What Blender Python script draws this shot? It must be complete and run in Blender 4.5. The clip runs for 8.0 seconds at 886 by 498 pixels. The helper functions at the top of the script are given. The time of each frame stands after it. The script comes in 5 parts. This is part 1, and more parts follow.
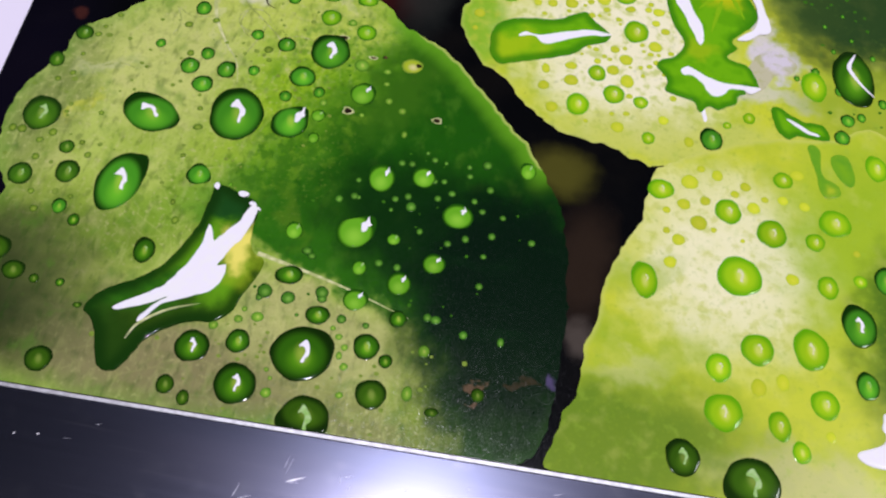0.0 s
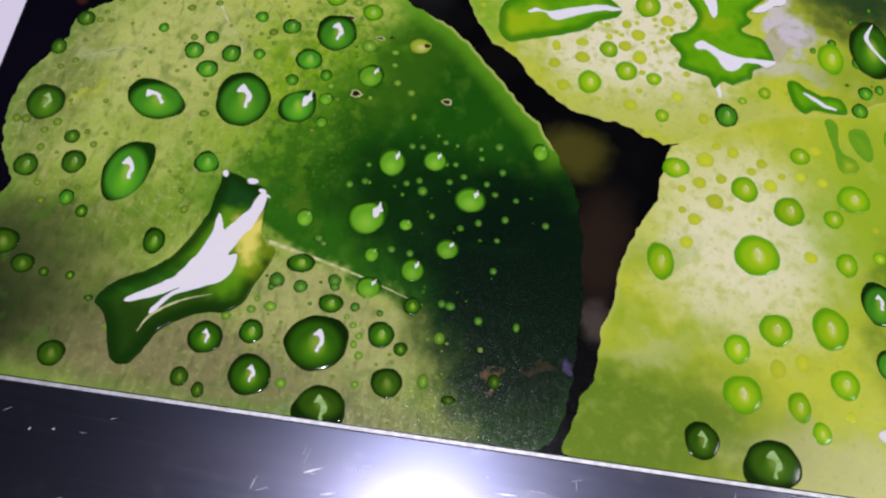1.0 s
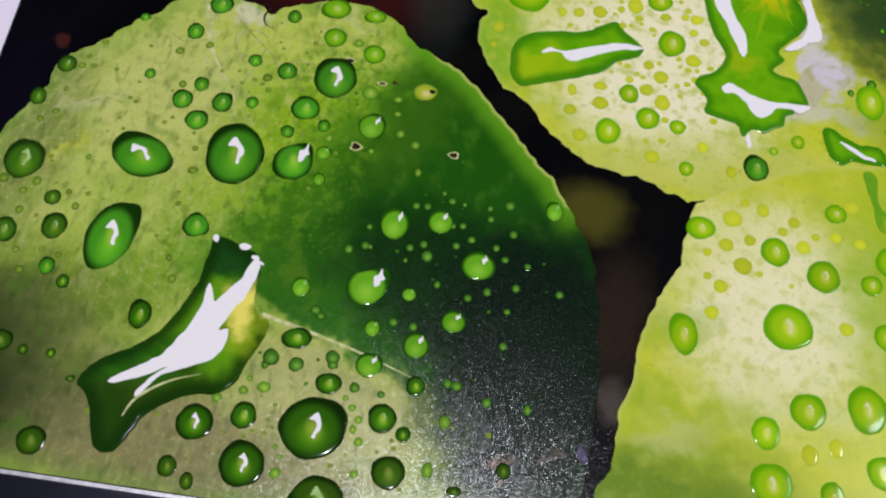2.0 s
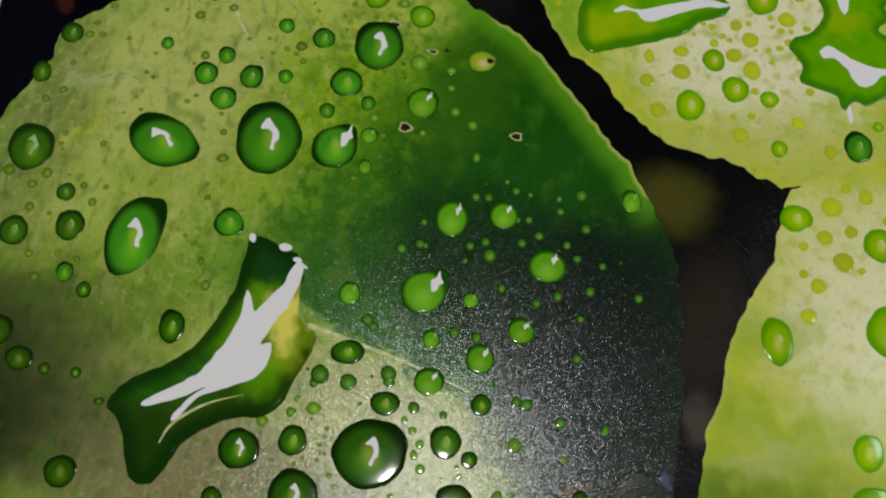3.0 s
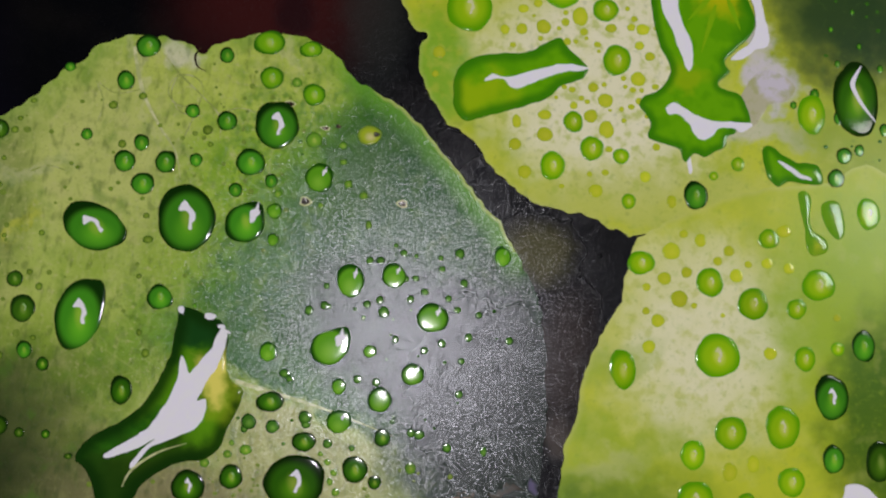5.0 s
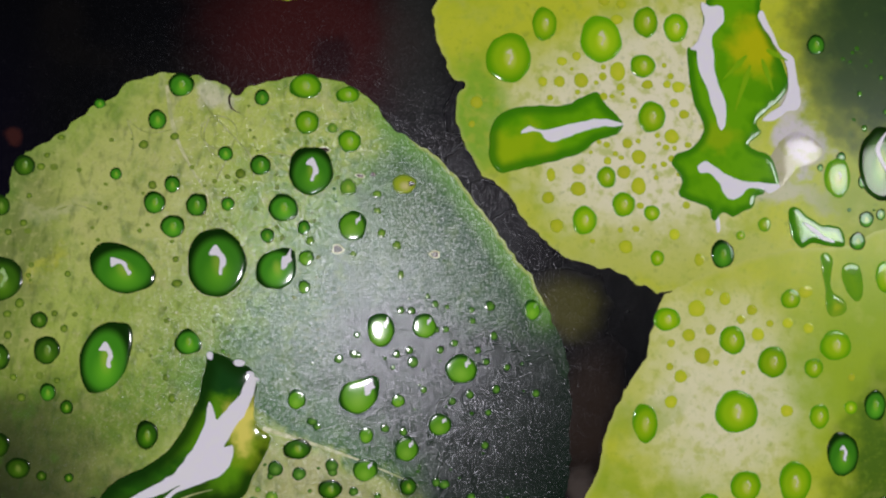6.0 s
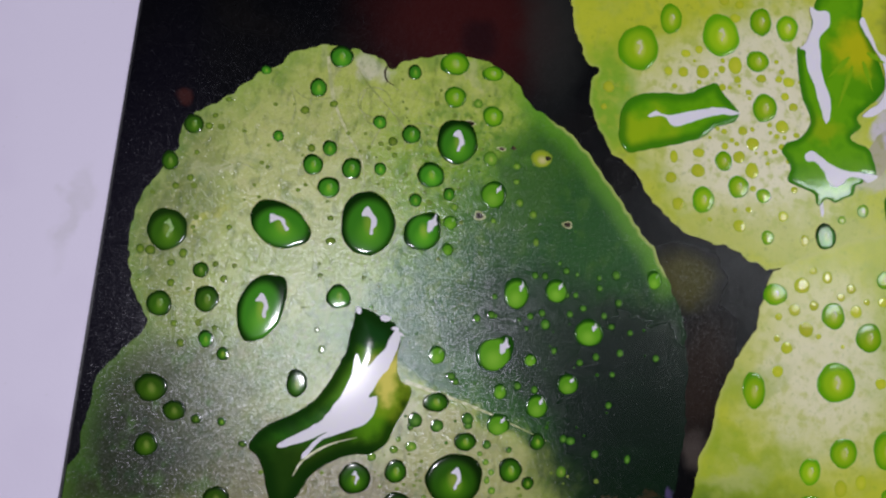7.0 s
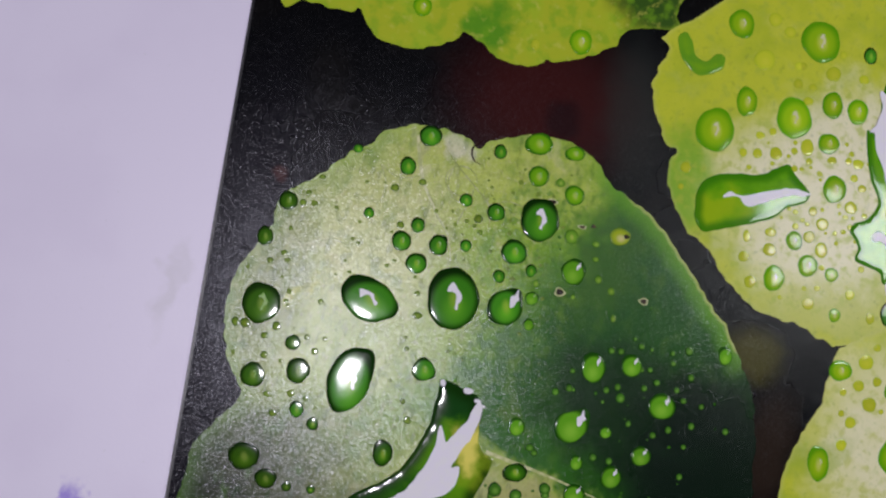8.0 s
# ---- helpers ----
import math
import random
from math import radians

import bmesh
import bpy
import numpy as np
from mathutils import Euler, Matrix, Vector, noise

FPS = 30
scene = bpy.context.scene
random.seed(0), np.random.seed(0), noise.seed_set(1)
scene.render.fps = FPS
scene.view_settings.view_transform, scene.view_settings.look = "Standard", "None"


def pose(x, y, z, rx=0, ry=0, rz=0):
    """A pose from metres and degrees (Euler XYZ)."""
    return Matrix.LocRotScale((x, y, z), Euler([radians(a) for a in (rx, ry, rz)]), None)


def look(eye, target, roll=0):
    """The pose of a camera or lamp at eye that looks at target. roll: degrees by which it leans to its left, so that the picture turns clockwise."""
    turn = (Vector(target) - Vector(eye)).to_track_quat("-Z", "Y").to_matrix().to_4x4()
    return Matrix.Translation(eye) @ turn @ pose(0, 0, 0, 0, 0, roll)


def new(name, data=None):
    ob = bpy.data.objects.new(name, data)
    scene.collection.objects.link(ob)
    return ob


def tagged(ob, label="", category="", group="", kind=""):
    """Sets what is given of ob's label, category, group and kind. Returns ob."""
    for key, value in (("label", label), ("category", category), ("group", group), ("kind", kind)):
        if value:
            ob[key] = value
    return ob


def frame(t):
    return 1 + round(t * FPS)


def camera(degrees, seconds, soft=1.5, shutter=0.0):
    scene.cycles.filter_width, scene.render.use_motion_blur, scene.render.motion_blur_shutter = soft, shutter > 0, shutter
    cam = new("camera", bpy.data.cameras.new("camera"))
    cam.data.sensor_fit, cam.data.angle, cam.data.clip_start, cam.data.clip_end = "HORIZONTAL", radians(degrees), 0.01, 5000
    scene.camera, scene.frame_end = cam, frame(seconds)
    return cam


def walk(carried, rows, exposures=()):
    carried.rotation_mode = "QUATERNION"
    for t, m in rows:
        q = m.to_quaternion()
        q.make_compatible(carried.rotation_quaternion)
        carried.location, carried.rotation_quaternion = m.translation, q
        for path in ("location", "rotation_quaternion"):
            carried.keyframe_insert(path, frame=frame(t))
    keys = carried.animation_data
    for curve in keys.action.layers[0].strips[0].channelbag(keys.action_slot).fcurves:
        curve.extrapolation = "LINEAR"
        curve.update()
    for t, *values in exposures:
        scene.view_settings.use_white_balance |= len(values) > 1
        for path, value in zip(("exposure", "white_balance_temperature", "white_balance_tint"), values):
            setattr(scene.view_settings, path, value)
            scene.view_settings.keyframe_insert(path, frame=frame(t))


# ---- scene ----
from mathutils.geometry import delaunay_2d_cdt

# the walk: a hand's breadth to a foot above a printed panel lying on a table
cam = camera(52.08, 8.0, 2.3)
PATH = [
    (0, (0.08105, -0.14693, 0.23450), (0.06974, -0.01472, -0.03456), 6.886),
    (0.5, (0.06873, -0.14282, 0.23312), (0.05866, -0.01157, -0.03646), 6.978),
    (1, (0.07760, -0.14152, 0.23353), (0.06684, -0.01920, -0.04019), 5.688),
    (1.5, (0.08922, -0.13394, 0.22900), (0.07461, -0.02280, -0.04927), 3.784),
    (1.7, (0.08521, -0.12362, 0.23129), (0.06936, -0.01006, -0.04593), 3.078),
    (2.8, (0.05304, -0.07790, 0.21262), (0.04992, 0.00375, -0.07603), 8.246),
    (3, (0.05394, -0.07581, 0.21138), (0.04576, -0.00003, -0.07877), 3.988),
    (3.5, (0.03818, -0.05355, 0.22696), (0.04912, -0.00895, -0.06950), 22.471),
    (4, (0.05236, -0.03292, 0.25339), (0.06314, -0.01301, -0.04575), 35.631),
    (4.5, (0.06168, -0.02414, 0.26659), (0.07219, -0.00839, -0.03281), 40.871),
    (4.7, (0.06854, -0.01863, 0.26043), (0.07591, -0.00271, -0.03906), 31.495),
    (5.8, (0.03980, -0.00122, 0.26065), (0.07089, 0.01353, -0.03737), 72.405),
    (6, (0.03789, 0.00861, 0.25980), (0.06681, 0.01374, -0.03876), 88.429),
    (6.5, (0.01377, -0.00807, 0.26675), (0.04729, 0.00634, -0.03102), 76.649),
    (7, (-0.01185, -0.02304, 0.27126), (0.02751, -0.00162, -0.02538), 72.099),
    (7.5, (-0.02936, -0.02417, 0.27319), (0.00876, 0.00281, -0.02316), 66.044),
    (8, (-0.04431, -0.00289, 0.27711), (-0.00303, 0.01538, -0.01947), 77.977),
]
EXPOSURES = [(0.0, 0.96, 6700, 10), (0.5, 0.64, 6800, 8), (1.0, 0.69, 6800, 9), (1.5, 0.89, 6850, 9), (1.8, 0.84, 6900, 7), (2.8, 0.28, 7500, -4), (3.5, 0.12, 7650, -8), (4.0, 0.05, 7650, -8),
             (4.5, 0.28, 7150, 1), (6.0, 0.33, 7000, 6), (7.0, 0.27, 6600, 9), (8.0, 0.24, 6700, 10)]
walk(cam, [(t, look(eye, target, roll)) for t, eye, target, roll in PATH], EXPOSURES)

# ---- light: a closed room, a ceiling spot straight above and a ceiling panel to the side ----
world = bpy.data.worlds.new("room_air")
scene.world = world
world.use_nodes = True
world.node_tree.nodes["Background"].inputs[0].default_value = (0.5, 0.5, 0.55, 1)
world.node_tree.nodes["Background"].inputs[1].default_value = 0.01


def area_lamp(name, eye, target, size, watts, colour, shape="DISK"):
    data = bpy.data.lights.new(name, "AREA")
    data.shape, data.size, data.energy, data.color = shape, size, watts, colour
    ob = new(name, data)
    ob.matrix_world = look(eye, target)
    return ob


area_lamp("ceiling_spot", (0.085, -0.20, 2.25), (0.085, -0.1, 0), 0.08, 21.5, (0.95, 0.935, 1.05))
area_lamp("ceiling_light", (1.46, 0.39, 2.25), (0.1, 0, 0), 0.36, 9, (0.95, 1.0, 0.98), "SQUARE")

# ---- materials ----
MM = 1000.0


class Ink:
    """A procedural material, built up wash by wash in millimetres of the table's plan."""

    def __init__(self, name, colour, rough=0.4, metal=0.0, specular=0.5, wobble=5.0, sheen=None):
        self.mat = bpy.data.materials.new(name)
        self.mat.use_nodes = True
        self.nt = self.mat.node_tree
        self.bsdf = self.nt.nodes["Principled BSDF"]
        self.bsdf.inputs["Roughness"].default_value = rough
        self.bsdf.inputs["Metallic"].default_value = metal
        self.bsdf.inputs["Specular IOR Level"].default_value = specular
        if sheen:
            self.bsdf.inputs["Specular Tint"].default_value = (*sheen, 1)
        coords = self.node("ShaderNodeTexCoord")
        scale = self.node("ShaderNodeVectorMath", operation="SCALE")
        scale.inputs["Scale"].default_value = MM
        self.link(coords.outputs["Object"], scale.inputs[0])
        self.flat = scale.outputs[0]
        self.generated = coords.outputs["Generated"]
        self.place = self.flat
        if wobble:
            wave = self.node("ShaderNodeTexNoise")
            wave.inputs["Scale"].default_value, wave.inputs["Detail"].default_value = 0.12, 5
            self.link(self.flat, wave.inputs["Vector"])
            centre = self.node("ShaderNodeVectorMath", operation="SUBTRACT")
            centre.inputs[1].default_value = (0.5, 0.5, 0.5)
            self.link(wave.outputs["Color"], centre.inputs[0])
            gain = self.node("ShaderNodeVectorMath", operation="SCALE")
            gain.inputs["Scale"].default_value = wobble * 4
            self.link(centre.outputs[0], gain.inputs[0])
            add = self.node("ShaderNodeVectorMath", operation="ADD")
            self.link(self.flat, add.inputs[0])
            self.link(gain.outputs[0], add.inputs[1])
            self.place = add.outputs[0]
        start = self.node("ShaderNodeRGB")
        start.outputs[0].default_value = (*colour, 1)
        self.colour = start.outputs[0]

    def node(self, kind, **settings):
        n = self.nt.nodes.new(kind)
        if "operation" in settings:
            n.operation = settings["operation"]
        return n

    def link(self, a, b):
        self.nt.links.new(a, b)

    def mix(self, mask, colour):
        m = self.node("ShaderNodeMix")
        m.data_type = "RGBA"
        self.link(mask, m.inputs["Factor"])
        self.link(self.colour, m.inputs["A"])
        m.inputs["B"].default_value = (*colour, 1)
        self.colour = m.outputs["Result"]
        return self

    def ramp(self, value, low, high, top=1.0):
        r = self.node("ShaderNodeMapRange")
        r.interpolation_type = "SMOOTHSTEP"
        for key, v in (("From Min", low), ("From Max", high), ("To Min", 0.0), ("To Max", top)):
            r.inputs[key].default_value = v
        self.link(value, r.inputs["Value"])
        return r.outputs["Result"]

    def wash(self, colour, x, y, rx, ry, turn=0, strength=1.0, soft=0.6):
        """An elliptical wash of colour with a soft, uneven border."""
        m = self.node("ShaderNodeMapping")
        m.vector_type = "TEXTURE"
        m.inputs["Location"].default_value = (x, y, 0)
        m.inputs["Rotation"].default_value = (0, 0, radians(turn))
        m.inputs["Scale"].default_value = (rx, ry, 1000)
        self.link(self.place, m.inputs["Vector"])
        n = self.node("ShaderNodeVectorMath", operation="LENGTH")
        self.link(m.outputs[0], n.inputs[0])
        return self.mix(self.ramp(n.outputs["Value"], 1.0 + soft / 2, 1.0 - soft / 2, strength), colour)

    def zone(self, colour, borders, strength=1.0):
        """A wash bounded by straight borders: each a normal, its offset and the border's softness in millimetres."""
        mask = None
        for nx, ny, offset, soft in borders:
            d = self.node("ShaderNodeVectorMath", operation="DOT_PRODUCT")
            d.inputs[1].default_value = (nx, ny, 0)
            self.link(self.place, d.inputs[0])
            side = self.ramp(d.outputs["Value"], offset - soft / 2, offset + soft / 2)
            if mask is not None:
                k = self.node("ShaderNodeMath", operation="MULTIPLY")
                self.link(mask, k.inputs[0])
                self.link(side, k.inputs[1])
                side = k.outputs[0]
            mask = side
        k = self.node("ShaderNodeMath", operation="MULTIPLY")
        k.inputs[1].default_value = strength
        self.link(mask, k.inputs[0])
        return self.mix(k.outputs[0], colour)

    def mottle(self, colour, size, low, high, strength, stretch=(1, 1, 1), detail=3):
        """Patches of another colour; size in millimetres."""
        m = self.node("ShaderNodeMapping")
        m.inputs["Scale"].default_value = stretch
        m.inputs["Location"].default_value = (size * 3.7, size * 1.3, size)
        self.link(self.flat, m.inputs["Vector"])
        n = self.node("ShaderNodeTexNoise")
        n.inputs["Scale"].default_value, n.inputs["Detail"].default_value = 1.0 / size, detail
        self.link(m.outputs[0], n.inputs["Vector"])
        return self.mix(self.ramp(n.outputs["Fac"], low, high, strength), colour)

    def speckle(self, colour, size, low, high, strength, x, y, rx, ry, turn=0):
        """Flecks of another colour, thinning out round a middle; millimetres."""
        m = self.node("ShaderNodeMapping")
        m.vector_type = "TEXTURE"
        m.inputs["Location"].default_value = (x, y, 0)
        m.inputs["Rotation"].default_value = (0, 0, radians(turn))
        m.inputs["Scale"].default_value = (rx, ry, 1000)
        self.link(self.place, m.inputs["Vector"])
        d = self.node("ShaderNodeVectorMath", operation="LENGTH")
        self.link(m.outputs[0], d.inputs[0])
        n = self.node("ShaderNodeTexNoise")
        n.inputs["Scale"].default_value, n.inputs["Detail"].default_value = 1.0 / size, 4
        self.link(self.flat, n.inputs["Vector"])
        k = self.node("ShaderNodeMath", operation="MULTIPLY")
        self.link(self.ramp(d.outputs["Value"], 1.2, 0.4, strength), k.inputs[0])
        self.link(self.ramp(n.outputs["Fac"], low, high), k.inputs[1])
        return self.mix(k.outputs[0], colour)

    def round_shade(self, rim, heart, dx, dy, edge=0.62, glow=None):
        """The tones of a printed drop: a deep border, a lighter heart and a yellow glow in its middle."""
        m = self.node("ShaderNodeMapping")
        m.vector_type = "TEXTURE"
        m.inputs["Location"].default_value = (0.5 + dx, 0.5 + dy, 0.5)
        m.inputs["Scale"].default_value = (0.5, 0.5, 1000)
        self.link(self.generated, m.inputs["Vector"])
        n = self.node("ShaderNodeVectorMath", operation="LENGTH")
        self.link(m.outputs[0], n.inputs[0])
        self.mix(self.ramp(n.outputs["Value"], edge, 0.05, 0.9), heart)
        c = self.node("ShaderNodeMapping")
        c.vector_type = "TEXTURE"
        c.inputs["Location"].default_value = (0.5 + dx * 0.28, 0.5 + dy * 0.28, 0.5)
        c.inputs["Scale"].default_value = (0.5, 0.5, 1000)
        self.link(self.generated, c.inputs["Vector"])
        k = self.node("ShaderNodeVectorMath", operation="LENGTH")
        self.link(c.outputs[0], k.inputs[0])
        self.mix(self.ramp(k.outputs["Value"], edge - 0.02, 0.96, 1.0), rim)
        if glow:
            g = self.node("ShaderNodeMapping")
            g.vector_type = "TEXTURE"
            g.inputs["Location"].default_value = (0.53, 0.49, 0.5)
            g.inputs["Rotation"].default_value = (0, 0, 0.35)
            g.inputs["Scale"].default_value = (0.13, 0.21, 1000)
            self.link(self.generated, g.inputs["Vector"])
            d = self.node("ShaderNodeVectorMath", operation="LENGTH")
            self.link(g.outputs[0], d.inputs[0])
            self.mix(self.ramp(d.outputs["Value"], 1.3, 0.1, 0.85), glow)
        return self

    def network(self, colour, size, width, strength):
        """A net of fine veins; the mesh's size and the line's share of it."""
        v = self.node("ShaderNodeTexVoronoi")
        v.feature = "DISTANCE_TO_EDGE"
        v.inputs["Scale"].default_value = 1.0 / size
        self.link(self.flat, v.inputs["Vector"])
        return self.mix(self.ramp(v.outputs["Distance"], width, 0.0, strength), colour)

    def edge(self, colour, strength=1.0, low=0.0, high=1.0):
        """Another tone along the border of a leaf or pool."""
        a = self.node("ShaderNodeAttribute")
        a.attribute_name = "edge"
        return self.mix(self.ramp(a.outputs["Fac"], low, high, strength), colour)

    def vary(self, low, high):
        """Each piece a little lighter or darker."""
        info = self.node("ShaderNodeObjectInfo")
        r = self.node("ShaderNodeMapRange")
        r.inputs["To Min"].default_value, r.inputs["To Max"].default_value = low, high
        self.link(info.outputs["Random"], r.inputs["Value"])
        h = self.node("ShaderNodeHueSaturation")
        self.link(r.outputs["Result"], h.inputs["Value"])
        self.link(self.colour, h.inputs["Color"])
        self.colour = h.outputs["Color"]
        return self

    def relief(self, size, depth, strength=1.0, stretch=(1, 1, 1), detail=2):
        """Fine relief; size and depth in millimetres."""
        m = self.node("ShaderNodeMapping")
        m.inputs["Scale"].default_value = stretch
        self.link(self.flat, m.inputs["Vector"])
        n = self.node("ShaderNodeTexNoise")
        n.inputs["Scale"].default_value, n.inputs["Detail"].default_value = 1.0 / size, detail
        self.link(m.outputs[0], n.inputs["Vector"])
        b = self.node("ShaderNodeBump")
        b.inputs["Strength"].default_value, b.inputs["Distance"].default_value = strength, depth / MM
        self.link(n.outputs["Fac"], b.inputs["Height"])
        if self.bsdf.inputs["Normal"].is_linked:
            self.link(self.bsdf.inputs["Normal"].links[0].from_socket, b.inputs["Normal"])
        self.link(b.outputs["Normal"], self.bsdf.inputs["Normal"])
        return self

    def facets(self, sizes, tilt, stretch=(1, 1, 1), turn=0.0):
        """Tiny facets of a laminate embossed a little askew, each leaning its own way; sizes in millimetres, tilt across and along."""
        m = self.node("ShaderNodeMapping")
        m.inputs["Scale"].default_value = stretch
        m.inputs["Rotation"].default_value = (0, 0, radians(turn))
        self.link(self.flat, m.inputs["Vector"])
        total = None
        for size in sizes:
            v = self.node("ShaderNodeTexVoronoi")
            v.inputs["Scale"].default_value, v.inputs["Randomness"].default_value = 1.0 / size, 0.75
            self.link(m.outputs[0], v.inputs["Vector"])
            s = self.node("ShaderNodeVectorMath", operation="SUBTRACT")
            s.inputs[1].default_value = (0.5, 0.5, 0.5)
            self.link(v.outputs["Color"], s.inputs[0])
            if total is None:
                total = s.outputs[0]
            else:
                a = self.node("ShaderNodeVectorMath", operation="ADD")
                self.link(total, a.inputs[0])
                self.link(s.outputs[0], a.inputs[1])
                total = a.outputs[0]
        k = self.node("ShaderNodeVectorMath", operation="MULTIPLY")
        k.inputs[1].default_value = (tilt[0], tilt[1], 0)
        self.link(total, k.inputs[0])
        up = self.node("ShaderNodeVectorMath", operation="ADD")
        up.inputs[1].default_value = (0.004, -0.014, 1)
        self.link(k.outputs[0], up.inputs[0])
        unit = self.node("ShaderNodeVectorMath", operation="NORMALIZE")
        self.link(up.outputs[0], unit.inputs[0])
        self.link(unit.outputs[0], self.bsdf.inputs["Normal"])
        return self

    def brushed(self, rough, amount):
        """Brushing along the bar: the gloss runs out across it."""
        across = self.node("ShaderNodeCombineXYZ")
        across.inputs[0].default_value, across.inputs[1].default_value = -0.043, 1.0
        self.link(across.outputs[0], self.bsdf.inputs["Tangent"])
        self.bsdf.inputs["Anisotropic"].default_value = amount
        m = self.node("ShaderNodeMapping")
        m.inputs["Scale"].default_value = (0.02, 1, 1)
        self.link(self.flat, m.inputs["Vector"])
        n = self.node("ShaderNodeTexNoise")
        n.inputs["Scale"].default_value, n.inputs["Detail"].default_value = 1.2, 5
        self.link(m.outputs[0], n.inputs["Vector"])
        r = self.node("ShaderNodeMapRange")
        r.inputs["To Min"].default_value, r.inputs["To Max"].default_value = rough * 0.92, rough * 1.08
        self.link(n.outputs["Fac"], r.inputs["Value"])
        self.link(r.outputs["Result"], self.bsdf.inputs["Roughness"])
        return self

    def done(self):
        self.link(self.colour, self.bsdf.inputs["Base Color"])
        return self.mat


GRAIN = ((0.27, 0.11, 0.06), (0.095, 0.10), (1.0, 0.75, 1))
BLUISH = (0.90, 0.90, 1.0)
NIGHT = (0.002, 0.0022, 0.003)

board_ink = (Ink("black_print", NIGHT, 0.18, specular=0.14, wobble=2, sheen=BLUISH)
             .mottle((0.005, 0.0045, 0.0045), 22, 0.45, 0.7, 0.8)
             .wash((0.004, 0.003, 0.009), -66, -20, 16, 60, 0, 0.8, 1.3)
             .wash((0.045, 0.008, 0.008), 17, 66, 26, 22, 0, 0.9, 1.2)
             .wash((0.012, 0.004, 0.006), 24, 62, 6, 6, 0, 0.7, 1.0)
             .wash((0.05, 0.014, 0.012), -59, 26, 2.2, 2.4, 0, 0.9, 0.9)
             .wash((0.075, 0.07, 0.012), 101, 1.5, 9, 8, 0, 0.9, 1.2)
             .wash((0.03, 0.018, 0.012), 112, -28, 8, 18, 0, 0.7, 1.2)
             .wash((0.03, 0.035, 0.032), 46, 70, 9, 22, 8, 0.5, 1.2)
             .wash((0.10, 0.08, 0.07), 113, -51, 4, 5, 0, 0.6, 1.2)
             .facets(*GRAIN).done())

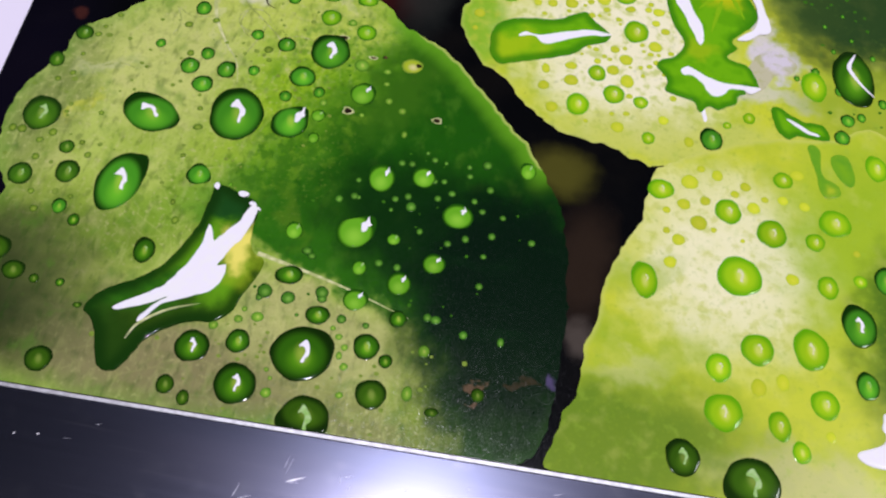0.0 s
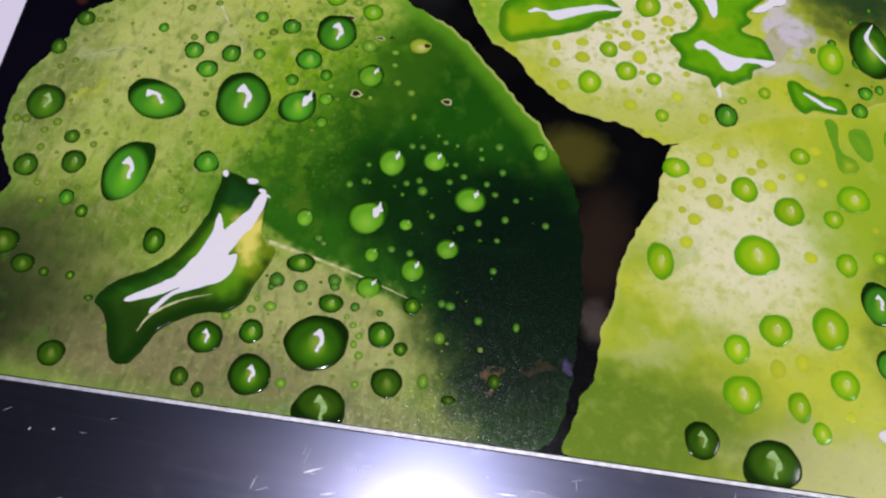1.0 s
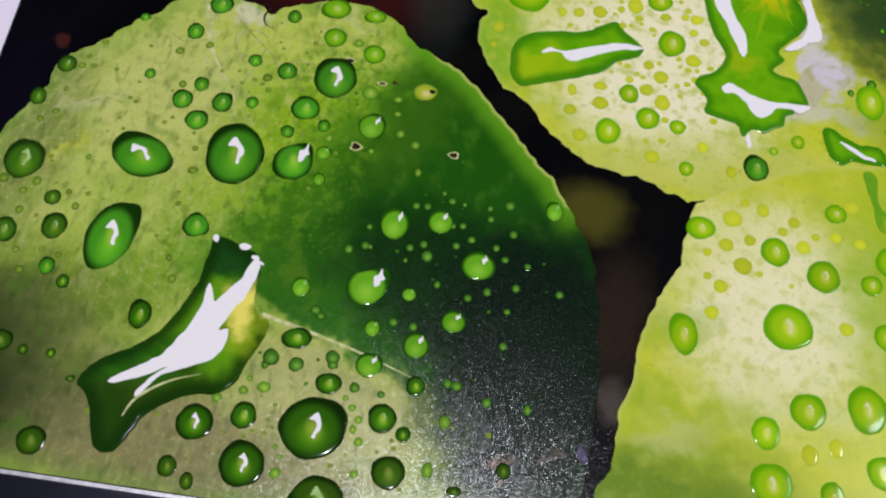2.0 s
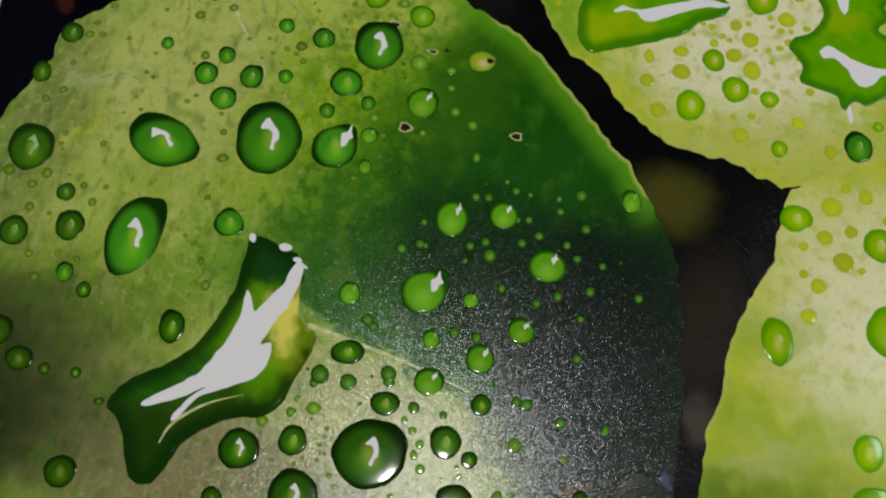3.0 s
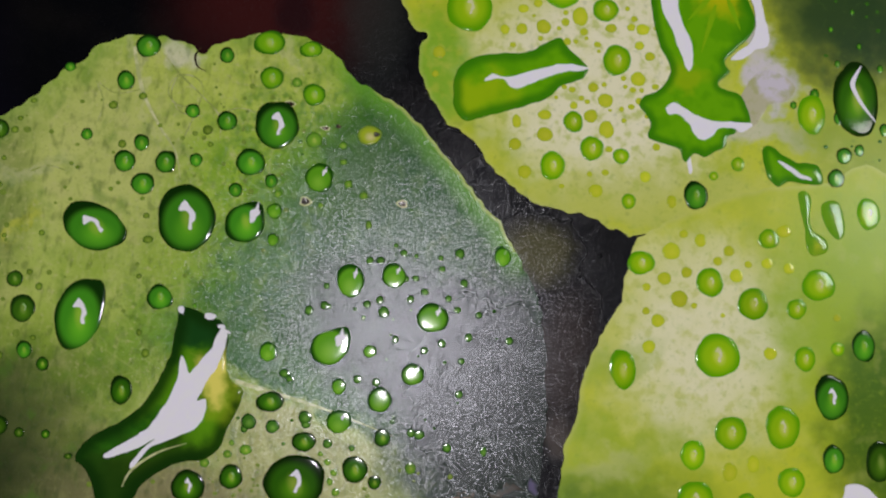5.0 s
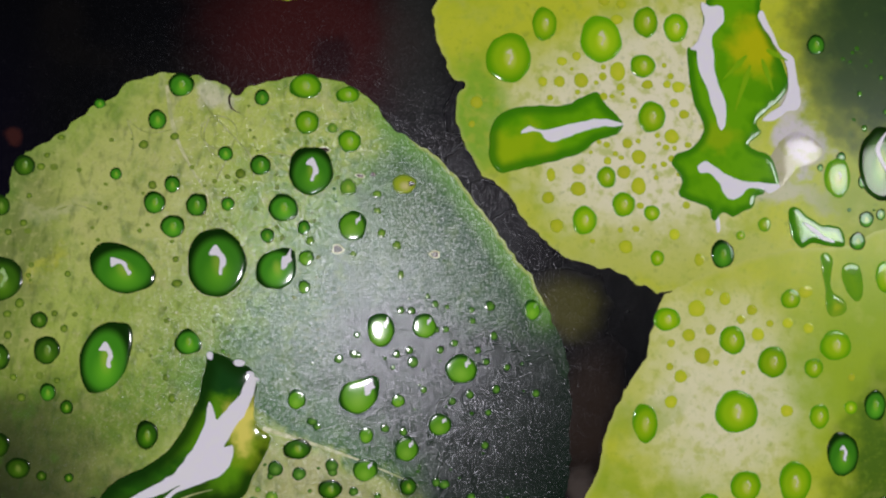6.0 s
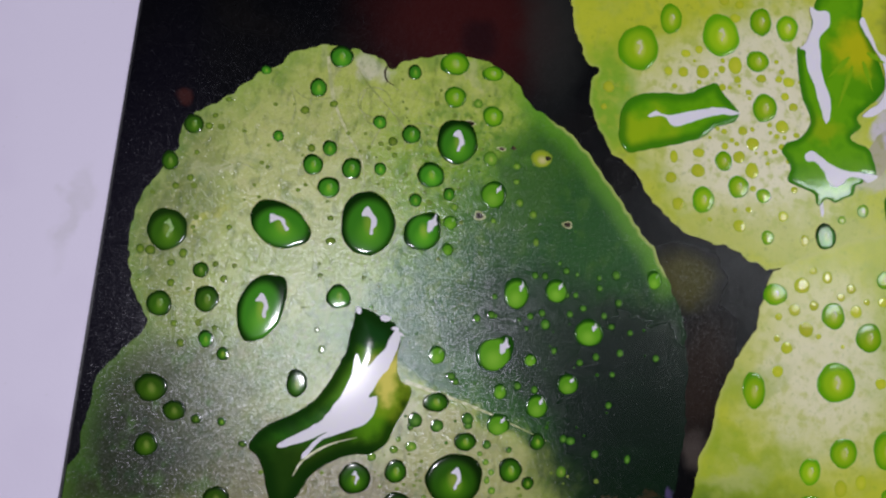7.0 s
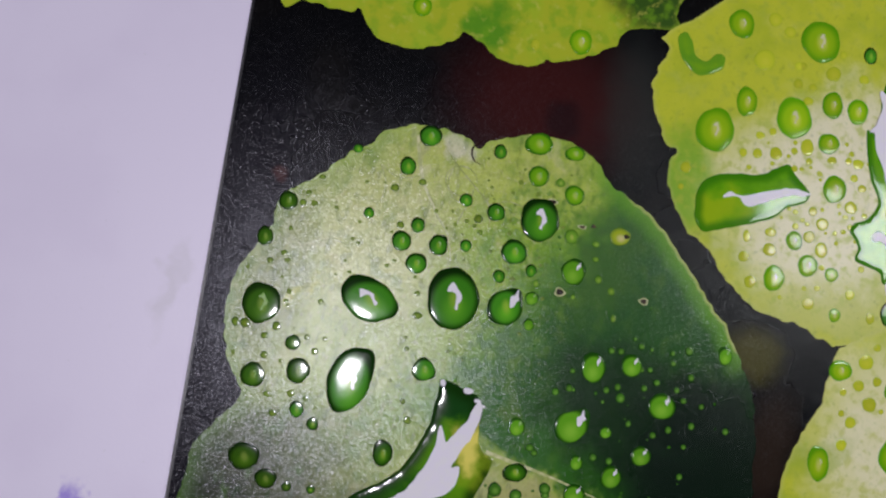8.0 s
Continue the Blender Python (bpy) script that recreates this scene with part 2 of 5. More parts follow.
round_leaf_ink = (Ink("round_leaf_print", (0.43, 0.53, 0.11), 0.19, specular=0.29, sheen=BLUISH)
                  .mottle((0.26, 0.4, 0.03), 16, 0.40, 0.64, 0.65)
                  .wash((0.60, 0.61, 0.21), -22, 18, 28, 24, 20, 0.6, 1.2)
                  .wash((0.28, 0.47, 0.012), 24, 20, 26, 40, -15, 0.9, 1.1)
                  .wash((0.54, 0.61, 0.12), 10, 44, 36, 16, -8, 0.75, 1.1)
                  .wash((0.16, 0.19, 0.07), -60, -2, 14, 36, 0, 0.72, 1.3)
                  .wash((0.15, 0.28, 0.02), -34, -48, 44, 10, 6, 0.65, 1.0)
                  .wash((0.17, 0.33, 0.02), -8, -32, 8, 14, -35, 0.65, 1.1)
                  .wash((0.21, 0.185, 0.09), -6, -82, 36, 17, 0, 0.85, 1.0)
                  .wash((0.43, 0.41, 0.17), 40, -64, 27, 12, -14, 0.8, 0.9)
                  .wash((0.15, 0.15, 0.05), 42, -92, 44, 13, -4, 0.8, 1.1)
                  .wash((0.589, 0.6, 0.274), -19, 42, 1.3, 10, 25, 0.6, 0.9)
                  .wash((0.72, 0.68, 0.50), -7, 46, 3.6, 5, 40, 0.85, 0.8)
                  .wash((0.589, 0.6, 0.259), 23.5, 52, 1.6, 6, 8, 0.65, 0.9)
                  .wash((0.551, 0.56, 0.259), -12, 27, 1.0, 10, 35, 0.4, 1.2)
                  .wash((0.513, 0.53, 0.274), -45, 8, 8, 2.2, 25, 0.6, 1.2)
                  .wash((0.54, 0.56, 0.06), -46, -7, 7, 2, 45, 0.6, 1.0)
                  .mottle((0.532, 0.57, 0.194), 3, 0.50, 0.70, 0.35, (1.5, 0.4, 1))
                  .network((0.532, 0.57, 0.18), 15, 0.025, 0.2)
                  .network((0.18, 0.28, 0.02), 7, 0.03, 0.12)
                  .mottle((0.532, 0.54, 0.194), 9, 0.54, 0.72, 0.5)
                  .mottle((0.17, 0.28, 0.02), 4.5, 0.52, 0.70, 0.26)
                  .mottle((0.541, 0.55, 0.216), 1.6, 0.56, 0.72, 0.55)
                  .mottle((0.12, 0.2, 0.02), 0.9, 0.56, 0.72, 0.28)
                  .wash((0.27, 0.23, 0.115), 12, -82, 42, 12, 0, 0.5, 1.0)
                  .wash((0.07, 0.09, 0.028), -53, -66, 36, 26, 0, 0.9, 1.1)
                  .wash((0.018, 0.026, 0.01), -66, -84, 32, 30, 0, 0.95, 1.1)
                  .zone((0.085, 0.29, 0.009), ((0.859, -0.513, 13, 16), (0.265, 0.964, -36, 6)), 0.75)
                  .zone((0.018, 0.128, 0.004), ((0.859, -0.513, 21, 20), (0.265, 0.964, -36, 5)), 0.95)
                  .zone((0.011, 0.088, 0.004), ((0.859, -0.513, 21, 16), (0.859, 0.5, 27, 14)), 0.95)
                  .mottle((0.07, 0.2, 0.015), 6, 0.52, 0.72, 0.42, (1, 0.7, 1))
                  .mottle((0.01, 0.06, 0.004), 3.2, 0.52, 0.70, 0.35, (1.3, 0.6, 1))
                  .wash((0.06, 0.17, 0.01), 46, 16, 20, 9, 60, 0.5, 1.2)
                  .wash((0.09, 0.2, 0.012), 26, -30, 3, 9, 25, 0.6, 1.1)
                  .wash((0.0025, 0.022, 0.003), 78, -32, 46, 22, -18, 0.92, 0.8)
                  .wash((0.0012, 0.009, 0.0035), 97, -46, 32, 42, 0, 0.95, 0.8)
                  .mottle((0.008, 0.05, 0.01), 5, 0.54, 0.74, 0.12, (0.22, 1, 1))
                  .speckle((0.17, 0.34, 0.02), 4.2, 0.48, 0.66, 0.5, 24, -6, 13, 34, -28)
                  .speckle((0.28, 0.42, 0.06), 1.4, 0.56, 0.72, 0.25, 26, -14, 10, 26, -20)
                  .speckle((0.04, 0.15, 0.008), 3.4, 0.44, 0.60, 0.75, 17, -14, 13, 26, -28)
                  .speckle((0.1, 0.27, 0.012), 5.0, 0.42, 0.62, 0.55, 22, 22, 22, 34, -20)
                  .speckle((0.07, 0.22, 0.008), 2.2, 0.50, 0.64, 0.6, 24, 24, 18, 30, -20)
                  .speckle((0.1, 0.2, 0.015), 2.4, 0.52, 0.64, 0.5, -6, -30, 14, 16, 0)
                  .wash((0.16, 0.09, 0.05), 88, -71, 1.8, 0.8, 20, 0.7, 1.0)
                  .wash((0.05, 0.03, 0.012), 100, -68, 2.2, 1.0, 0, 0.6, 1.0)
                  .wash((0.09, 0.065, 0.17), 106.5, -66, 2.2, 2.2, 0, 0.8, 1.2)
                  .edge((0.13, 0.37, 0.016), 0.75, 0.0, 0.85)
                  .edge((0.56, 0.61, 0.16), 0.7, 0.82, 0.98)
                  .facets(*GRAIN).done())

upper_leaf_ink = (Ink("upper_leaf_print", (0.55, 0.60, 0.04), 0.24, specular=0.13)
                  .mottle((0.38, 0.49, 0.03), 14, 0.45, 0.68, 0.6)
                  .wash((0.16, 0.42, 0.03), 66, 52, 11, 17, 10, 0.75, 1.1)
                  .wash((0.87, 0.82, 0.60), 113, 52, 34, 27, -20, 0.95, 0.8)
                  .wash((0.87, 0.82, 0.60), 124, 78, 20, 18, 0, 0.85, 1.0)
                  .mottle((0.48, 0.54, 0.06), 4.0, 0.48, 0.66, 0.55)
                  .wash((0.66, 0.60, 0.72), 166, 60, 9, 6, 0, 0.85, 0.7)
                  .wash((0.66, 0.60, 0.66), 160, 68, 5, 9, 20, 0.7, 0.8)
                  .wash((0.66, 0.60, 0.62), 158, 46, 9, 5, 30, 0.6, 0.9)
                  .wash((0.60, 0.56, 0.50), 172, 46, 7, 5, 0, 0.6, 0.9)
                  .wash((0.55, 0.58, 0.16), 132, 20, 44, 9, 8, 0.6, 1.0)
                  .wash((0.016, 0.045, 0.016), 206, 96, 46, 37, 0, 0.97, 0.45)
                  .wash((0.25, 0.36, 0.03), 196, 46, 22, 20, 0, 0.7, 1.0)
                  .mottle((0.30, 0.48, 0.03), 4, 0.55, 0.75, 0.3)
                  .mottle((0.22, 0.36, 0.02), 2.2, 0.58, 0.76, 0.3)
                  .mottle((0.64, 0.65, 0.16), 9, 0.52, 0.74, 0.25)
                  .mottle((0.30, 0.42, 0.03), 1.2, 0.56, 0.74, 0.22)
                  .wash((0.13, 0.19, 0.03), 172, 90, 12, 24, 8, 0.85, 0.9)
                  .wash((0.025, 0.06, 0.016), 188, 94, 21, 30, 12, 0.92, 0.7)
                  .mottle((0.10, 0.20, 0.03), 3, 0.60, 0.74, 0.25)
                  .edge((0.58, 0.60, 0.18), 0.7, 0.1, 1.0)
                  .relief(1.5, 0.02).done())

front_leaf_ink = (Ink("front_leaf_print", (0.55, 0.60, 0.045), 0.24, specular=0.16)
                  .mottle((0.38, 0.48, 0.03), 15, 0.45, 0.68, 0.6)
                  .wash((0.85, 0.81, 0.54), 153, -18, 24, 27, 10, 0.95, 1.1)
                  .wash((0.74, 0.73, 0.34), 140, 2, 14, 10, 0, 0.6, 1.0)
                  .mottle((0.48, 0.54, 0.06), 4.5, 0.50, 0.68, 0.5)
                  .wash((0.28, 0.42, 0.03), 124, -62, 26, 12, 0, 0.55, 1.0)
                  .wash((0.26, 0.42, 0.025), 122, -46, 12, 5, -15, 0.5, 1.3)
                  .wash((0.24, 0.40, 0.02), 138, -52, 18, 3.5, 25, 0.4, 1.3)
                  .wash((0.24, 0.40, 0.02), 128, -28, 12, 4, 30, 0.4, 1.3)
                  .wash((0.62, 0.62, 0.26), 128, -56, 10, 4, 10, 0.5, 1.3)
                  .wash((0.12, 0.225, 0.016), 124, -78, 42, 17, 4, 0.9, 1.0)
                  .wash((0.55, 0.52, 0.28), 178, -80, 22, 10, 0, 0.6, 1.0)
                  .wash((0.28, 0.46, 0.02), 196, 0, 26, 36, 0, 0.75, 1.1)
                  .wash((0.045, 0.13, 0.010), 210, -34, 18, 32, 0, 0.9, 0.9)
                  .mottle((0.34, 0.50, 0.05), 4, 0.55, 0.75, 0.3)
                  .mottle((0.22, 0.36, 0.02), 2.2, 0.58, 0.76, 0.3)
                  .mottle((0.64, 0.65, 0.16), 9, 0.52, 0.74, 0.25)
                  .mottle((0.30, 0.42, 0.03), 1.2, 0.56, 0.74, 0.22)
                  .edge((0.58, 0.60, 0.18), 0.7, 0.1, 1.0)
                  .relief(1.5, 0.02).done())

back_leaf_ink = (Ink("back_leaf_print", (0.44, 0.51, 0.03), 0.20, specular=0.25)
                 .mottle((0.36, 0.54, 0.03), 12, 0.45, 0.68, 0.6)
                 .wash((0.08, 0.30, 0.015), -6, 86, 8, 9, 0, 0.9, 0.9)
                 .wash((0.02, 0.08, 0.012), 50, 108, 18, 14, 0, 0.95, 0.9)
                 .mottle((0.20, 0.42, 0.02), 5, 0.48, 0.66, 0.55)
                 .mottle((0.58, 0.60, 0.10), 3, 0.55, 0.72, 0.5)
                 .edge((0.30, 0.46, 0.03), 0.7, 0.1, 1.0)
                 .relief(1.5, 0.02).done())

vein_ink = Ink("pale_vein_print", (0.66, 0.66, 0.36), 0.16, specular=0.28).mottle((0.34, 0.40, 0.12), 3, 0.4, 0.6, 0.7).facets(*GRAIN).done()
crease_ink = Ink("olive_vein_print", (0.28, 0.34, 0.08), 0.16, specular=0.28).mottle((0.50, 0.52, 0.24), 2.5, 0.42, 0.58, 0.8).facets(*GRAIN).done()
hole_ink = Ink("dark_hole_print", (0.02, 0.012, 0.008), 0.16, specular=0.28).mottle((0.2, 0.11, 0.05), 1.2, 0.5, 0.7, 0.7).facets(*GRAIN).done()
star_vein_ink = Ink("yellow_ray_varnish", (0.22, 0.46, 0.010), 0.10, specular=0.25).mottle((0.24, 0.45, 0.01), 2, 0.4, 0.6, 0.7).done()
soft_glint_ink = Ink("pale_green_glint_varnish", (0.40, 0.58, 0.26), 0.06, specular=0.18).mottle((0.24, 0.48, 0.10), 1.5, 0.4, 0.6, 0.7).done()
lime_glint_ink = Ink("pale_lime_glint_varnish", (0.66, 0.68, 0.34), 0.10, specular=0.25).mottle((0.72, 0.70, 0.50), 2, 0.4, 0.6, 0.6).done()
glint_ink = Ink("white_glint_varnish", (0.87, 0.83, 0.95), 0.12, specular=0.08).mottle((0.88, 0.86, 0.90), 3, 0.4, 0.6, 0.6).done()


def varnish(name, body, rim, heart, dx=0.05, dy=-0.08, edge=0.66, glow=None, rough=0.085):
    return Ink(name, body, rough, specular=0.18, wobble=0).round_shade(rim, heart, dx, dy, edge, glow).vary(0.85, 1.15).relief(3.0, 0.006, 1.0).done()


VARNISH = {
    "green": varnish("green_drop_varnish", (0.055, 0.27, 0.016), (0.006, 0.032, 0.003), (0.14, 0.47, 0.025), 0.06, -0.16, 0.68, (0.30, 0.50, 0.05)),
    "pearl": varnish("bright_drop_varnish", (0.12, 0.37, 0.018), (0.012, 0.075, 0.004), (0.24, 0.52, 0.045), 0.0, -0.18, 0.72),
    "dark": varnish("dark_drop_varnish", (0.036, 0.105, 0.006), (0.008, 0.028, 0.003), (0.085, 0.20, 0.012), 0.05, -0.12, 0.62, (0.20, 0.29, 0.05)),
    "lime": varnish("lime_drop_varnish", (0.30, 0.53, 0.012), (0.12, 0.38, 0.006), (0.48, 0.62, 0.020), 0.04, -0.05, 0.56, (0.62, 0.68, 0.16)),
    "deep": varnish("deep_green_drop_varnish", (0.032, 0.135, 0.006), (0.007, 0.026, 0.003), (0.12, 0.36, 0.012), 0.03, -0.10, 0.64, (0.34, 0.46, 0.06)),
    "shade": varnish("shaded_drop_varnish", (0.04, 0.13, 0.008), (0.010, 0.035, 0.004), (0.09, 0.23, 0.012), 0.08, -0.16, 0.64, (0.22, 0.34, 0.06)),
    "spring": varnish("spring_green_drop_varnish", (0.17, 0.44, 0.012), (0.035, 0.17, 0.006), (0.32, 0.56, 0.02), 0.04, -0.06, 0.66, (0.46, 0.60, 0.14)),
    "faint": varnish("pale_lime_drop_varnish", (0.54, 0.60, 0.035), (0.46, 0.55, 0.03), (0.60, 0.63, 0.05)),
    "dim": varnish("dim_small_drop_varnish", (0.06, 0.20, 0.018), (0.012, 0.055, 0.008), (0.19, 0.40, 0.06)),
    "small": varnish("small_drop_varnish", (0.15, 0.33, 0.03), (0.07, 0.19, 0.015), (0.26, 0.46, 0.05), glow=(0.40, 0.50, 0.10)),
    "speck": varnish("olive_small_drop_varnish", (0.15, 0.25, 0.025), (0.055, 0.12, 0.012), (0.27, 0.37, 0.05)),
    "amber": varnish("amber_drop_varnish", (0.34, 0.42, 0.025), (0.20, 0.30, 0.03), (0.62, 0.56, 0.26)),
}
pool_ink = (Ink("green_pool_varnish", (0.022, 0.115, 0.008), 0.06, specular=0.07)
            .mottle((0.05, 0.21, 0.012), 7, 0.48, 0.66, 0.55)
            .wash((0.045, 0.085, 0.010), -8, -76, 16, 9, 25, 0.7, 1.2)
            .wash((0.030, 0.070, 0.006), 3, -69, 14, 4, 22, 0.7, 1.2)
            .wash((0.13, 0.36, 0.012), 2, -47, 4, 11, -35, 0.8, 1.2)
            .wash((0.14, 0.36, 0.012), 15, -57, 7, 7, 0, 0.8, 1.2)
            .wash((0.010, 0.045, 0.005), -11, -79, 9, 10, 0, 0.7, 1.2)
            .wash((0.008, 0.05, 0.012), 8, -29, 7, 6, 0, 0.8, 1.0)
            .edge((0.007, 0.035, 0.004), 0.9, 0.0, 0.9)
            .wash((0.30, 0.44, 0.02), 15.4, -46.0, 6.5, 8.0, 20, 0.8, 1.3)
            .wash((0.84, 0.74, 0.16), 14.6, -44.0, 4.4, 5.4, 20, 0.95, 1.3)
            .relief(4.0, 0.012).done())
bright_pool_ink = (Ink("bright_green_pool_varnish", (0.15, 0.42, 0.008), 0.06, specular=0.25)
                   .mottle((0.10, 0.34, 0.006), 6, 0.44, 0.62, 0.7)
                   .wash((0.36, 0.52, 0.012), 79, 45, 10, 6, 15, 0.85, 1.2)
                   .wash((0.56, 0.54, 0.012), 147, 87, 8, 8, 0, 0.9, 1.3)
                   .wash((0.34, 0.48, 0.012), 139, 57, 6, 4, 0, 0.7, 1.2)
                   .wash((0.05, 0.24, 0.006), 156, 76, 4, 9, 0, 0.7, 1.2)
                   .edge((0.04, 0.22, 0.006), 0.85, 0.0, 0.9)
                   .relief(4.0, 0.004).done())
gleam_ink = Ink("lilac_gleam_varnish", (0.52, 0.49, 0.34), 0.05, specular=0.2).wash((0.66, 0.60, 0.72), 166, 59, 5, 4, 0, 0.9, 0.7).mottle((0.40, 0.42, 0.16), 4, 0.48, 0.66, 0.6).done()
drip_ink = Ink("green_drip_varnish", (0.20, 0.42, 0.015), 0.06, specular=0.2).mottle((0.10, 0.32, 0.02), 5, 0.42, 0.62, 0.7).wash((0.46, 0.54, 0.03), 183, 13, 4, 3.5, 0, 0.9, 1.2).edge((0.14, 0.36, 0.02), 0.6, 0.0, 0.9).done()
steel = (Ink("brushed_steel", (0.135, 0.145, 0.23), 0.30, metal=0.975, wobble=0)
         .mottle((0.18, 0.18, 0.27), 30, 0.4, 0.65, 0.8, (0.15, 1, 1))
         .mottle((0.34, 0.34, 0.42), 0.9, 0.62, 0.75, 0.25, (0.03, 1, 1))
         .mottle((0.33, 0.33, 0.42), 9, 0.55, 0.75, 0.35, (0.8, 0.8, 1), 6)
         .brushed(0.25, 0.58).done())
bright_edge = Ink("ground_steel_edge", (0.42, 0.41, 0.46), 0.5, metal=1.0, wobble=0).mottle((0.6, 0.6, 0.66), 2, 0.4, 0.6, 0.6).done()
worn_edge = Ink("worn_steel_scratch", (0.42, 0.41, 0.48), 0.5, metal=1.0, wobble=0).mottle((0.30, 0.30, 0.36), 2, 0.4, 0.6, 0.6).done()
# black for the layer added as the dark line along the panel's edge
contact_ink = Ink("black_contact_line", (0.012, 0.012, 0.016), 0.30, wobble=0).mottle((0.03, 0.03, 0.035), 3, 0.4, 0.6, 0.7).relief(0.6, 0.03).done()
paper = (Ink("white_table_top", (0.82, 0.755, 0.95), 0.42)
         .mottle((0.77, 0.70, 0.90), 40, 0.42, 0.66, 0.6)
         .wash((0.58, 0.55, 0.60), -84, -14, 3, 12, -8, 0.4, 1.5)
         .wash((0.30, 0.20, 0.74), -97.5, -82, 2.8, 8, 4, 0.9, 1.0)
         .mottle((0.62, 0.60, 0.68), 1.5, 0.66, 0.8, 0.3)
         .relief(1.2, 0.02).done())
plaster = Ink("grey_plaster", (0.055, 0.052, 0.062), 0.8, wobble=0).mottle((0.04, 0.04, 0.045), 300, 0.4, 0.65, 0.7).relief(4, 0.4).done()
concrete = Ink("grey_floor", (0.10, 0.10, 0.11), 0.6, wobble=0).mottle((0.07, 0.07, 0.08), 200, 0.4, 0.65, 0.7).relief(3, 0.3).done()

# ---- building helpers ----


def part(name, bm, material, parent=None, label=""):
    """Links a bmesh, in metres of the world, as one mesh object."""
    data = bpy.data.meshes.new(name)
    bmesh.ops.recalc_face_normals(bm, faces=bm.faces)
    bm.to_mesh(data)
    bm.free()
    data.materials.append(material)
    ob = new(name, data)
    if parent:
        ob.parent = parent
    if label:
        ob["label"] = label
    return ob


def box(x0, y0, z0, x1, y1, z1, bevel=0.0, segments=2):
    bm = bmesh.new()
    bmesh.ops.create_cube(bm, size=1)
    for v in bm.verts:
        v.co = (x0 + (v.co.x + 0.5) * (x1 - x0), y0 + (v.co.y + 0.5) * (y1 - y0), z0 + (v.co.z + 0.5) * (z1 - z0))
    if bevel:
        bmesh.ops.bevel(bm, geom=bm.edges[:], offset=bevel, segments=segments, affect="EDGES", profile=0.6)
    return bm


def spline(points, steps=6, closed=True):
    """A smooth line through control points (Catmull-Rom)."""
    out, n = [], len(points)
    for i in range(n if closed else n - 1):
        p = [Vector(points[k % n] if closed else points[min(max(k, 0), n - 1)]) for k in (i - 1, i, i + 1, i + 2)]
        for s in range(steps):
            t = s / steps
            out.append(0.5 * (2 * p[1] + (p[2] - p[0]) * t + (2 * p[0] - 5 * p[1] + 4 * p[2] - p[3]) * t * t
                              + (3 * p[1] - p[0] - 3 * p[2] + p[3]) * t ** 3))
    if not closed:
        out.append(Vector(points[-1]))
    return out


# the panel lies a little askew; its front edge and its left edge in millimetres
CORNER = Vector((-69.9, -96.5))
ALONG = Vector((math.cos(radians(2.47)), math.sin(radians(2.47))))
ASIDE = Vector((-math.sin(radians(2.47)), math.cos(radians(2.47))))
LONG, DEEP, THICK = 330.0, 262.0, 1.6


def inside(p, gap=0.35):
    """Keeps a printed point on the panel."""
    d = Vector(p) - CORNER
    u, v = max(d.dot(ALONG), gap), max(d.dot(ASIDE), gap)
    return CORNER + ALONG * min(u, LONG - gap) + ASIDE * min(v, DEEP - gap)


def ragged(line, size, seed):
    """Small natural unevenness of an outline, in millimetres."""
    return [p + Vector(noise.noise_vector((p.x * 0.15, p.y * 0.15, seed + 4))[:2]) * size * 0.7 + Vector(noise.noise_vector((p.x * 0.35, p.y * 0.35, seed))[:2]) * size
            + Vector(noise.noise_vector((p.x * 1.3, p.y * 1.3, seed + 9))[:2]) * size * 0.16 for p in line]


def odd_inside(x, y, line):
    """Whether points lie in an outline, and how far from it, in millimetres."""
    a = np.array([p[:2] for p in line])
    b = np.roll(a, -1, 0)
    px, py = np.asarray(x)[:, None], np.asarray(y)[:, None]
    rise = np.where(b[:, 1] == a[:, 1], 1e-9, b[:, 1] - a[:, 1])
    cross = ((a[:, 1] > py) != (b[:, 1] > py)) & (px < a[:, 0] + (py - a[:, 1]) * (b[:, 0] - a[:, 0]) / rise)
    way = b - a
    t = ((px - a[:, 0]) * way[:, 0] + (py - a[:, 1]) * way[:, 1]) / np.maximum((way ** 2).sum(1), 1e-9)
    t = np.clip(t, 0, 1)
    far = np.hypot(px - a[:, 0] - t * way[:, 0], py - a[:, 1] - t * way[:, 1]).min(1)
    return cross.sum(1) % 2 == 1, far


def fill(bm, line, z, reach, fine, coarse, weight=lambda p: 1.0, bulge=0.0):
    """A face within an outline, bulging a little, whose border carries a tone that fades inwards over reach millimetres."""
    tone = bm.verts.layers.float.get("edge") or bm.verts.layers.float.new("edge")
    low = np.array([p[:2] for p in line]).min(0)
    high = np.array([p[:2] for p in line]).max(0)
    spots = []
    for step_size, least, most in ((fine, fine * 0.6, reach + fine), (coarse, reach + fine, 1e9)):
        gx, gy = np.meshgrid(np.arange(low[0], high[0], step_size), np.arange(low[1], high[1], step_size))
        gx[1::2] += step_size / 2
        hit, far = odd_inside(gx.ravel(), gy.ravel(), line)
        keep = hit & (far > least) & (far <= most)
        spots += [Vector((x, y)) for x, y in zip(gx.ravel()[keep], gy.ravel()[keep])]
    n = len(line)
    flat = [Vector(p[:2]) for p in line]
    verts, _, faces, _, _, _ = delaunay_2d_cdt(flat + spots, [(k, (k + 1) % n) for k in range(n)], [], 1, 1e-4)
    _, far = odd_inside([v.x for v in verts], [v.y for v in verts], line)
    swell = bulge * (1 - (1 - np.clip(far / 9.0, 0, 1)) ** 2)
    made = [bm.verts.new((v.x / MM, v.y / MM, (z + h) / MM)) for v, h in zip(verts, swell)]
    for v, q, d in zip(made, verts, far):
        v[tone] = max(0.0, weight(q) * (1 - d / reach))
    for f in faces:
        bm.faces.new([made[k] for k in f])


